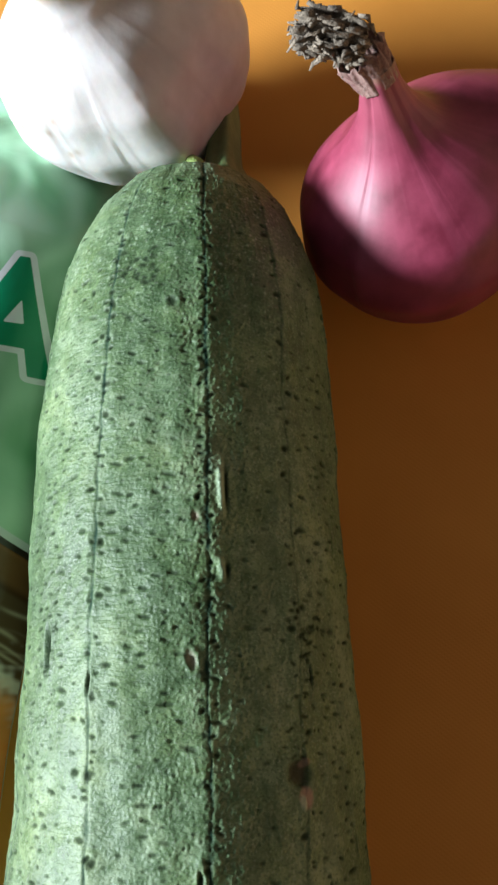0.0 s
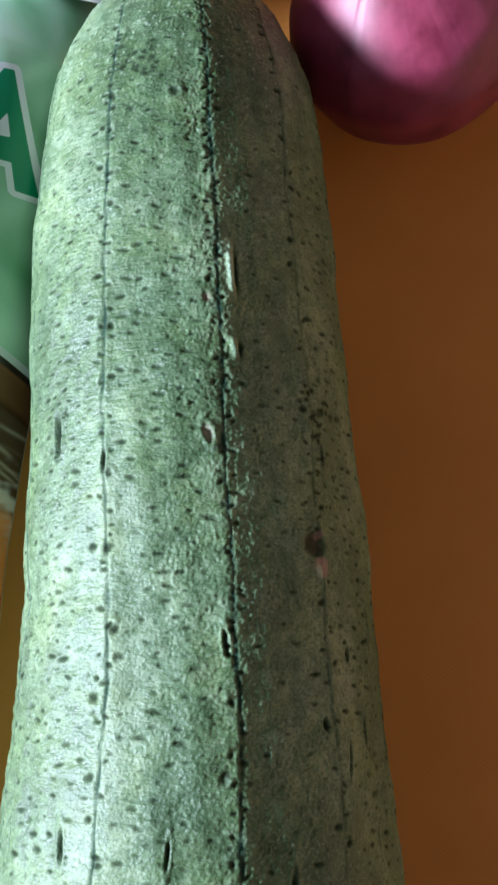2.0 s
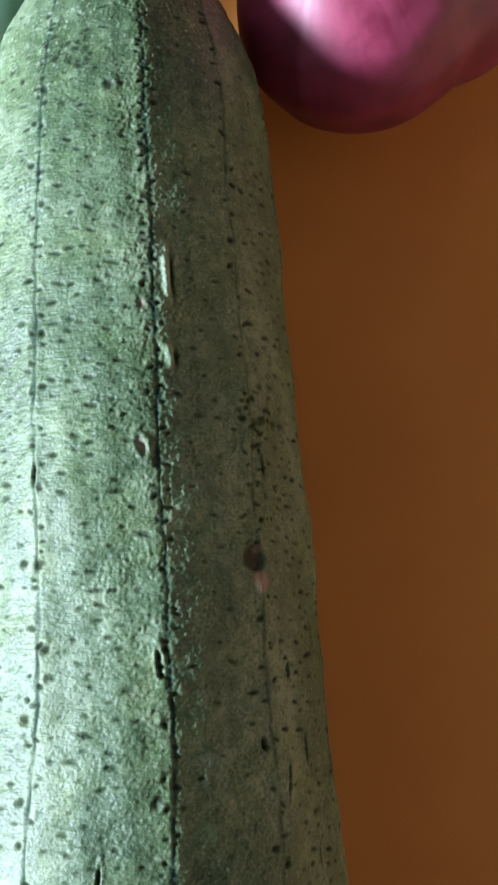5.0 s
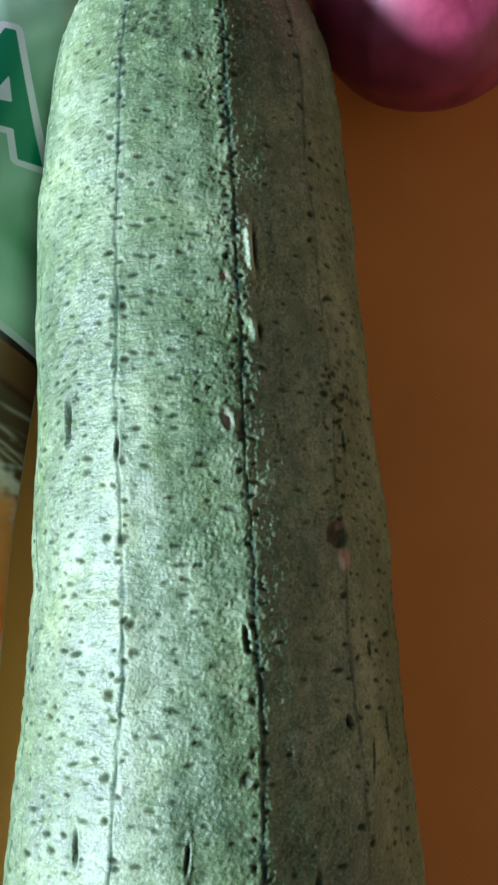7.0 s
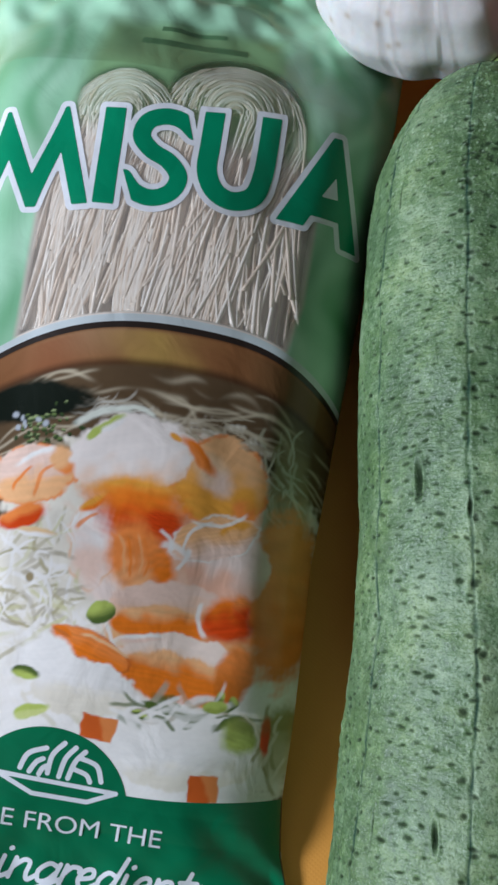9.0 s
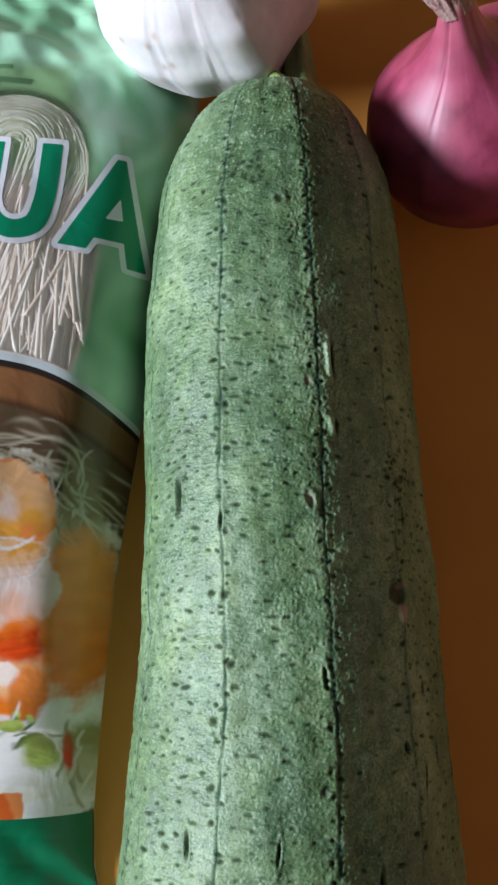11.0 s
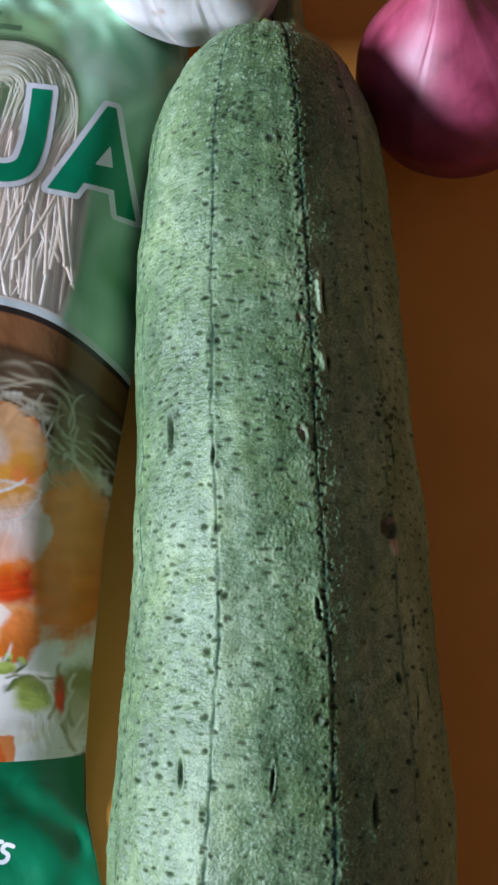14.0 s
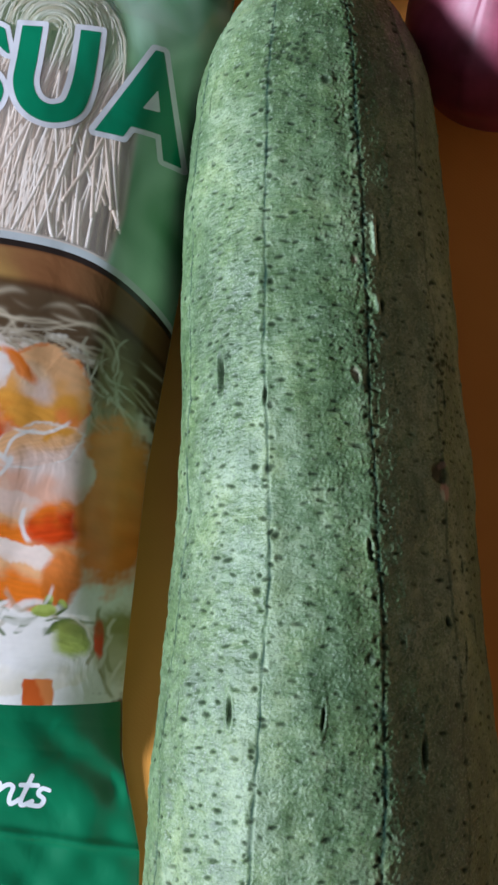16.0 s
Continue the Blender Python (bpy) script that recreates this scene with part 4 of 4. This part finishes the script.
    daub(335, 782, 20, 8, 35, amber, None, 0.5)
    daub(252, 880, 126, 38, 4, amber, orange, 0.55, 0.0, 0.5, None, 0.06)
    daub(262, 925, 110, 66, 10, orange, red, 0.5, -0.1, 0.5, None, 0.16)
    daub(300, 935, 48, 34, 20, red, None, 0.6, 0.0, 0.4, None, 0.2)
    daub(165, 895, 34, 12, -30, amber, orange, 0.5)
    daub(242, 1000, 62, 92, -8, coral, peach, 0.5, 0.3, 0.6, None, 0.14)
    for i in range(7):         # ribs of the shell
        thread(212 + 11 * i, 985 + 5 * (i % 3), 44, 3.0, 78 + 3 * i, (coral, (0.86, 0.42, 0.18), orange)[i % 3], 0.15, 0.7)
    daub(292, 1005, 38, 64, -15, coral, orange, 0.6, 0.0, 0.4, None, 0.15)
    thread(150, 925, 30, 4, -42, coral, 0.2)
    # prawn at the bowl's edge
    daub(548, 1065, 92, 190, 6, (0.88, 0.33, 0.09), (0.84, 0.22, 0.035), 0.3, 0.1, 0.6, None, 0.10)
    daub(430, 1012, 88, 78, 20, (0.87, 0.68, 0.60), (0.84, 0.46, 0.32), 0.10, 0.2, 0.4)
    daub(405, 962, 92, 40, -12, peach, pink, 0.10, 0.2, 0.4, white, 0.12)
    daub(450, 945, 44, 20, -16, amber, peach, 0.4)
    thread(420, 938, 66, 4, -10, white, -0.25)
    thread(330, 975, 40, 7, 28, white, 0.3)
    thread(345, 1000, 30, 5, -62, white, -0.2)
    thread(312, 962, 26, 4, 55, white, 0.2)
    thread(365, 950, 46, 4, -40, white, 0.3)
    # lower prawns
    daub(300, 1080, 112, 46, 2, pink, peach, 0.12, 0.1, 0.4)
    daub(285, 1112, 100, 34, 6, peach, orange, 0.16, -0.4, 0.35, None, 0.08)
    daub(425, 1108, 66, 52, -6, orange, red, 0.45, -0.4, 0.6, None, 0.22)
    daub(455, 1085, 28, 30, 0, coral, red, 0.5, 0.0, 0.5, None, 0.2)
    thread(364, 1105, 40, 6, 84, white, -0.3)
    daub(330, 1185, 140, 58, 12, (0.88, 0.70, 0.60), peach, 0.08, -0.1, 0.35)
    daub(322, 1208, 134, 46, 13, peach, orange, 0.14, -0.5, 0.4, None, 0.08)
    daub(432, 1205, 46, 62, 25, coral, (0.62, 0.16, 0.02), 0.3, 0.0, 0.6, None, 0.08)
    daub(150, 1150, 86, 28, 27, coral, orange, 0.14, 0.0, 0.5, (0.56, 0.12, 0.02), 0.14)
    daub(95, 1120, 24, 10, 35, orange, (0.62, 0.16, 0.03), 0.4)
    thread(180, 1142, 60, 3.5, 24, (0.86, 0.55, 0.30), 0.1)
    daub(250, 1135, 52, 10, 4, white, pink, 0.5)
    # the near side
    daub(130, 1220, 100, 55, 8, white, cream, 0.10)
    daub(60, 1160, 60, 40, 0, white, None, 0.3)
    threads(330, 1270, 125, 26, 26, 1040, (leaf, white, leaf, shade, white), 6.0, (-40, 40))
    r = np.random.default_rng(1000)
    for i in range(16):        # chopped greens between
        daub(330 + r.normal(0, 70), 1262 + r.normal(0, 14), r.uniform(10, 26), r.uniform(6, 13), r.uniform(-40, 40), (leaf, shade, lime)[i % 3], leaf, 0.4)
    threads(310, 1268, 70, 16, 10, 1060, (white,), 5.0, (-50, 20))
    daub(390, 1256, 34, 13, 3, lime, (0.30, 0.36, 0.07), 0.25)
    daub(330, 1352, 145, 62, 2, white, cream, 0.08, 0.3)
    daub(440, 1312, 50, 46, 30, (0.24, 0.28, 0.06), lime, 0.5, 0.0, 0.5)
    daub(530, 1325, 66, 85, 6, (0.34, 0.30, 0.11), (0.60, 0.54, 0.36), 0.4)
    threads(490, 1340, 26, 60, 14, 1080, (cream, (0.30, 0.26, 0.10)), 4.0, (50, 120))
    daub(492, 1310, 12, 46, 4, (0.50, 0.10, 0.02), red, 0.4)
    daub(173, 1090, 28, 20, -25, lime, leaf, 0.15, 0.0, 0.6)
    daub(18, 1190, 32, 12, 10, leaf, lime, 0.3)
    daub(22, 1256, 42, 14, -12, lime, (0.60, 0.64, 0.24), 0.3)
    daub(36, 1025, 10, 12, 20, (0.34, 0.26, 0.14), None, 0.5)
    for px, py, a, b, t in ((152, 1290, 38, 26, 12), (357, 1406, 33, 32, 4)):     # diced carrot
        x, y = place(px, py)
        p, q = (X - x) * math.cos(radians(t)) + (Y - y) * math.sin(radians(t)), (Y - y) * math.cos(radians(t)) - (X - x) * math.sin(radians(t))
        n = np.maximum(np.abs(p) / a, np.abs(q) / b) + 0.05 * wavy(U, V, 5, 77)
        lay(soup * (1 - fade(n, 0.88, 1.0)), (0.66, 0.12, 0.02))
        lay(soup * (1 - fade(n, 0.88, 1.0)) * fade(p / a - 0.3 * q / b, 0.1, 0.4) * 0.6, (0.82, 0.32, 0.10))
    # same right-hand shade painted over the bowl where the film curves away
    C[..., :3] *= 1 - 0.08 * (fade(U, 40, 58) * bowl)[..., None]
    lay(fade(-V, 104, 106), (0.012, 0.26, 0.10))
    return np.clip(C, 0, 1)


def build_pack():
    pack = tagged(new("noodle_pack"), "sealed green plastic pack of thin noodles with printed prawn soup", "noodle pack")
    vs = np.arange(-0.130, 0.1652, 0.00033)
    us = np.concatenate([[-1.0], np.linspace(-0.995, 0.995, 360), [1.0]])
    Q, V = np.meshgrid(us, vs)
    U = Q * half_width(V)
    me = grid_mesh("film", np.stack([U, V, film_top(U, V)], -1))
    draw = swell(U, V) / 0.25
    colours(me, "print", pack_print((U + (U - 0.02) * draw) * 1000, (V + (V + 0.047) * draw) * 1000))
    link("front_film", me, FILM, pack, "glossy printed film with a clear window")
    vb, qb = np.meshgrid(np.linspace(-0.130, 0.165, 90), np.linspace(-1, 1, 50), indexing="ij")
    ub = qb * half_width(vb)
    edge = film_top(half_width(vb), vb)
    zb = 0.0003 + (edge - 0.0010) * np.abs(qb) ** 5
    zb = np.minimum(zb, film_top(ub, vb) - 0.0009 * (1 - np.abs(qb) ** 30))
    zb = np.maximum(zb, 0.0001)
    link("back_film", grid_mesh("back_film", np.stack([ub, vb, zb], -1)), PALE_INK, pack, "pale green back film")
    # folded hank of noodles behind the window
    tubes = []
    tufts = [(rng.normal(0, 1.8), rng.normal(0, 2.0), rng.uniform(0, 6.3), rng.uniform(0.4, 1.5)) for _ in range(24)]
    for k in range(640):
        left = k % 5 < 2
        c = -14.5 if left else 14.5
        lim = 15.0 if left else 20.0
        reach = rng.uniform(1.0, lim)
        peak = (100.5 if left else 110.0) - 0.95 * (lim - reach) + rng.normal(0, 0.9) - (4.0 if reach > 0.8 * lim else 0)
        depth = 0.3 + 2.6 * rng.random() ** 1.5
        foot = c - 2.0 + rng.normal(0, 1.5) + reach * rng.uniform(0.85, 1.05) * rng.choice((-1, 1))
        tuft = tufts[int((foot + 40) / 3.4) % 24]
        foot = float(np.clip(foot + tuft[0], -32 + rng.uniform(0, 4), 41.5 - rng.uniform(0, 4)))
        end_v = 24 + rng.uniform(-4, 3)
        pts = []
        bow, ph = 1.3 * tuft[1] + rng.normal(0, 0.6), tuft[2] + rng.normal(0, 0.25)
        for t in np.linspace(0, 1, 30):
            if t < 0.35:       # loop
                q = math.pi * (t / 0.35)
                sgn = 1 if foot > c else -1
                x, y = c - sgn * reach * math.cos(q), peak - reach * 1.05 * (1 - math.sin(q))
            else:              # hanging leg
                f = (t - 0.35) / 0.65
                sgn = 1 if foot > c else -1
                x0, y0 = c + sgn * reach, peak - reach * 1.05
                x = x0 + (foot - x0) * (f ** 0.8) + bow * math.sin(math.pi * f) + f * tuft[3] * (1.5 * math.sin(5 * f + ph) + 0.5 * math.sin(13 * f + 2 * ph))
                y = y0 + (end_v - y0) * f
            pts.append((x, y))
        pts = np.array(pts) / 1000
        pts[:, 0] = np.clip(pts[:, 0], -0.0335 + 0.002 * rng.random(), 0.0420 - 0.002 * rng.random())
        z = film_top(pts[:, 0], pts[:, 1]) - depth / 1000 - 0.0005
        z += 0.0008 * np.sin(np.linspace(0, 9, 30) + ph)
        z = np.minimum(z, film_top(pts[:, 0], pts[:, 1]) - 0.0009)
        z = np.maximum(z, 0.004)
        tubes.append(tube_arrays(np.column_stack([pts, z]), np.full(30, rng.uniform(0.00042, 0.00070)), 5))
    for k in range(120):        # loose ends on top
        u0, v0 = rng.uniform(-28, 34), rng.uniform(42, 80)
        slant, curl, n = rng.normal(-0.14, 0.10) if u0 < 20 else rng.normal(0.1, 0.2), rng.normal(0, 3.0 if u0 < 20 else 7.0), rng.uniform(16, 36)
        t = np.linspace(0, 1, 22)
        x = np.clip((u0 + slant * n * t + curl * t * t * (1 - 0.3 * t)) / 1000, -0.033, 0.0415)
        y = np.clip((v0 - n * t) / 1000, 0.024, 0.11)
        tubes.append(tube_arrays(np.column_stack([x, y, film_top(x, y) - 0.0007 - 0.0003 * rng.random()]), np.full(22, rng.uniform(0.0005, 0.00075)), 5))
    tagged(link("noodle_hank", bundle("noodle_hank", tubes), NOODLE, pack, "hank of thin cream noodles"), kind="stuff")
    V2, Q2 = np.meshgrid(np.linspace(0.021, 0.098, 80), np.linspace(-1, 1, 60), indexing="ij")
    U2 = 0.0040 + Q2 * np.interp(V2, [0.02, 0.06, 0.085, 0.104], [0.0375, 0.0395, 0.0365, 0.026])
    Z2 = film_top(U2, V2) - 0.0026 - 0.003 * np.abs(Q2) ** 8 + 0.0005 * np.sin(U2 * 2600 + 2 * np.sin(V2 * 90))
    link("noodle_core", grid_mesh("noodle_core", np.stack([U2, V2, Z2], -1)), NOODLE_DEEP, pack, "packed noodle mass")
    # the word on the front
    letters = {"M": ([[(-51.0, 58.0), (-47.0, 86.0), (-46.0, 86.0), (-35.8, 66.6), (-30.6, 87.4), (-29.6, 87.4), (-19.2, 59.4), (-23.2, 58.6), (-29.2, 73.8), (-32.9, 57.4), (-35.6, 57.4), (-43.4, 71.4), (-46.2, 58.0)]], 0),
               "I": ([[(-17.0, 87.9), (-15.3, 60.0)]], 2.75),
               "S": ([curve_points([(4.6, 84.6), (1.0, 87.2), (-3.4, 87.6), (-7.8, 85.4), (-8.9, 80.9), (-5.7, 77.2), (-0.6, 74.7), (2.6, 70.7), (1.3, 66.0), (-3.2, 63.6), (-8.0, 64.6), (-11.4, 68.0)])], 2.35),
               "U": ([curve_points([(9.0, 92.0), (9.2, 82.1), (9.6, 74.0), (12.6, 68.6), (17.6, 67.0), (22.6, 69.8), (24.2, 76.2), (24.4, 85.0), (24.2, 93.8)])], 2.65),
               "A": ([[(29.4, 65.5), (41.9, 94.6), (44.3, 95.0), (53.0, 64.5), (48.2, 64.1), (46.6, 70.9), (38.6, 70.0), (37.0, 66.2)], [(40.8, 76.4), (44.2, 83.4), (45.6, 77.2)]], 0)}
    for n, (lines, w) in letters.items():
        allp = np.array([p for l in lines for p in l])
        b = (allp[:, 0].min() - 7, allp[:, 0].max() + 7, allp[:, 1].min() - 7, allp[:, 1].max() + 7)

        def cut(U, V, lines=lines, w=w, n=n):
            if n in "MA":
                s = polygon(U, V, lines[0])
                if n == "A":
                    s = np.maximum(s, -polygon(U, V, lines[1]))
            elif n == "I":
                s = stroke(U, V, lines[0], w)
            else:
                s = stroke(U, V, lines[0]) - w
            if n == "U":
                s = np.maximum(s, V - 91.6 - 0.14 * (U - 9))
            if n == "S":
                s = np.maximum(s, np.maximum((U - 3.6) + 0.35 * (V - 85), -(U + 10.4) - 0.45 * (V - 67)) - 40 * ((V < 80) & (U > 0)) - 40 * ((V > 72) & (U < 0)))
            return s
        high = {"M": 0.00003, "I": 0.00004, "S": 0.00005, "U": 0.00006, "A": 0.00007}[n]
        printed("letter_outline", lambda U, V: cut(U, V) - 1.55, b, 0.5, high, WHITE_INK, pack, "white outline")
        printed("letter", cut, b, 0.35, 0.00010, GREEN_INK, pack, "green letter " + n)
    inside = lambda U, V: np.abs(U) - half_width(V / 1000) * 1000 + 0.3
    printed("bowl_rim", lambda U, V: np.maximum(np.abs(rim_drop(U) - 0.9 - V) - 1.0, inside(U, V)), (-60, 60, 2, 36), 0.5, 0.00004, RIM_INK, pack, "silver bowl rim")
    printed("bowl_rim_line", lambda U, V: np.maximum(np.abs(rim_drop(U) - 2.7 - V) - 0.8, inside(U, V)), (-60, 60, 2, 36), 0.5, 0.00004, DARK_INK, pack, "dark line under the rim")
    # band, disc and bowl sign
    printed("band", lambda U, V: np.maximum(np.minimum(V - (-85.6 + 0.0045 * np.abs(U - 18) ** 1.9), np.hypot(U + 3.0, V + 91.5) - 20.6), np.abs(U) - half_width(V / 1000) * 1000 + 0.4),
            (-70, 70, -129.6, -66), 0.4, 0.00006, BAND_INK, pack, "deep green printed band")
    arcs = [curve_points(p) for p in ([(-10.5, -82.5), (-8.7, -78.4), (-4.3, -76.3)], [(-8.1, -83.1), (-6.6, -80.4), (-4.9, -79.2)], [(-3.5, -82.8), (-2.7, -77.9), (0.0, -74.4)],
                                      [(-0.6, -83.3), (0.6, -78.3), (2.9, -75.1)], [(1.7, -83.4), (3.0, -78.9), (5.3, -75.8)], [(4.6, -77.7), (8.5, -79.0), (10.1, -83.0)],
                                      [(3.2, -80.8), (6.1, -81.7), (7.3, -83.5)], [(-5.6, -83.4), (-4.9, -81.8), (-4.0, -81.0)])]
    plate = [(-16.5, -84.4), (14.2, -85.5), (7.2, -88.8), (-6.8, -88.6), (-16.5, -84.4)]
    printed("bowl_sign", lambda U, V: np.minimum(np.min([stroke(U, V, a) for a in arcs], 0) - 0.64, stroke(U, V, plate) - 0.6), (-19, 18, -91, -72), 0.25, 0.00010, WHITE_INK, pack, "white line drawing of a bowl")
    for k, (u, v, w, h) in enumerate(((-10.1, 117.2, 18.0, 0.8), (-14.6, 111.8, 29.0, 1.1))):
        printed("printed_bar", lambda U, V: np.maximum(np.abs(U - u - w / 2) - w / 2, np.abs(V - v - 0.06 * (U - u)) - h), (u - 2, u + w + 2, v - 4, v + 6), 0.4, 0.00006, GREY_INK, pack, "dark green printed bar")
    cu = bpy.data.curves.new("text", "FONT")
    cu.body, cu.size = "MADE FROM THE", 6.2
    ob = new("text", cu)
    bpy.context.view_layer.update()
    me = bpy.data.meshes.new_from_object(ob.evaluated_get(bpy.context.evaluated_depsgraph_get()))
    bpy.data.objects.remove(ob)
    co = np.zeros(len(me.vertices) * 3)
    me.vertices.foreach_get("co", co)
    co = co.reshape(-1, 3)
    x, y = co[:, 0] * 57.8 / co[:, 0].max() - 30.3, co[:, 1] - 97.4
    me.vertices.foreach_set("co", on_pack(x / 1000, y / 1000, 0.00016).reshape(-1))
    link("lettering", me, WHITE_INK, pack, "white printed words", False)
    # brush script: strokes of each letter, one unit to the height of a small letter, and its width
    script = {"i": ([[(0, 1), (0.02, 0.25), (0.15, 0), (0.40, 0.25)], [(0.10, 1.42), (0.13, 1.46)]], 0.40),
              "n": ([[(0, 1), (0, 0)], [(0, 0.5), (0.25, 0.95), (0.48, 0.88), (0.50, 0.3), (0.62, 0), (0.85, 0.3)]], 0.85),
              "g": ([[(0.55, 0.85), (0.25, 0.98), (0, 0.55), (0.12, 0.06), (0.38, 0.12), (0.55, 0.5)], [(0.6, 1), (0.55, 0), (0.38, -0.7), (0.08, -0.8), (0, -0.5), (0.35, -0.15), (0.82, 0.3)]], 0.82),
              "r": ([[(0, 1), (0, 0)], [(0, 0.55), (0.18, 0.95), (0.45, 0.92), (0.46, 0.75)]], 0.52),
              "e": ([[(0, 0.42), (0.40, 0.6), (0.36, 0.95), (0.12, 0.9), (0, 0.45), (0.15, 0.04), (0.40, 0.05), (0.65, 0.35)]], 0.65),
              "d": ([[(0.5, 0.85), (0.2, 0.98), (0, 0.5), (0.15, 0.03), (0.40, 0.2), (0.52, 0.6)], [(0.62, 1.8), (0.52, 0.5), (0.60, 0.05), (0.80, 0.25)]], 0.80),
              "t": ([[(0.1, 1.55), (0.05, 0.3), (0.15, 0), (0.42, 0.25)], [(-0.15, 1.02), (0.40, 1.08)]], 0.42),
              "s": ([[(0.40, 0.9), (0.15, 0.95), (0.10, 0.65), (0.35, 0.4), (0.30, 0.05), (-0.05, 0.05)]], 0.50)}
    at = -12.4
    for letter in "ingredients":
        lines, wide = script[letter]
        shaped = [curve_points([(at + 7.75 * px + 1.5 * py, -110.0 + 4.9 * py) for px, py in l], 6) for l in lines]
        flat = np.array([p for l in shaped for p in l])
        printed("script_letter", lambda U, V: np.min([stroke(U, V, l) for l in shaped], 0) - 0.58, (flat[:, 0].min() - 1.5, flat[:, 0].max() + 1.5, flat[:, 1].min() - 1.5, flat[:, 1].max() + 1.5), 0.25, 0.00012, WHITE_INK, pack, "white script letter " + letter)
        at += 7.75 * wide
    pack.matrix_world = Matrix.Translation((-0.1085, 0.02, 0)) @ Matrix.Rotation(TURN_PACK, 4, "Z")


build_room()
build_table()
build_gourd()
build_pack()
build_garlic()
build_onion()
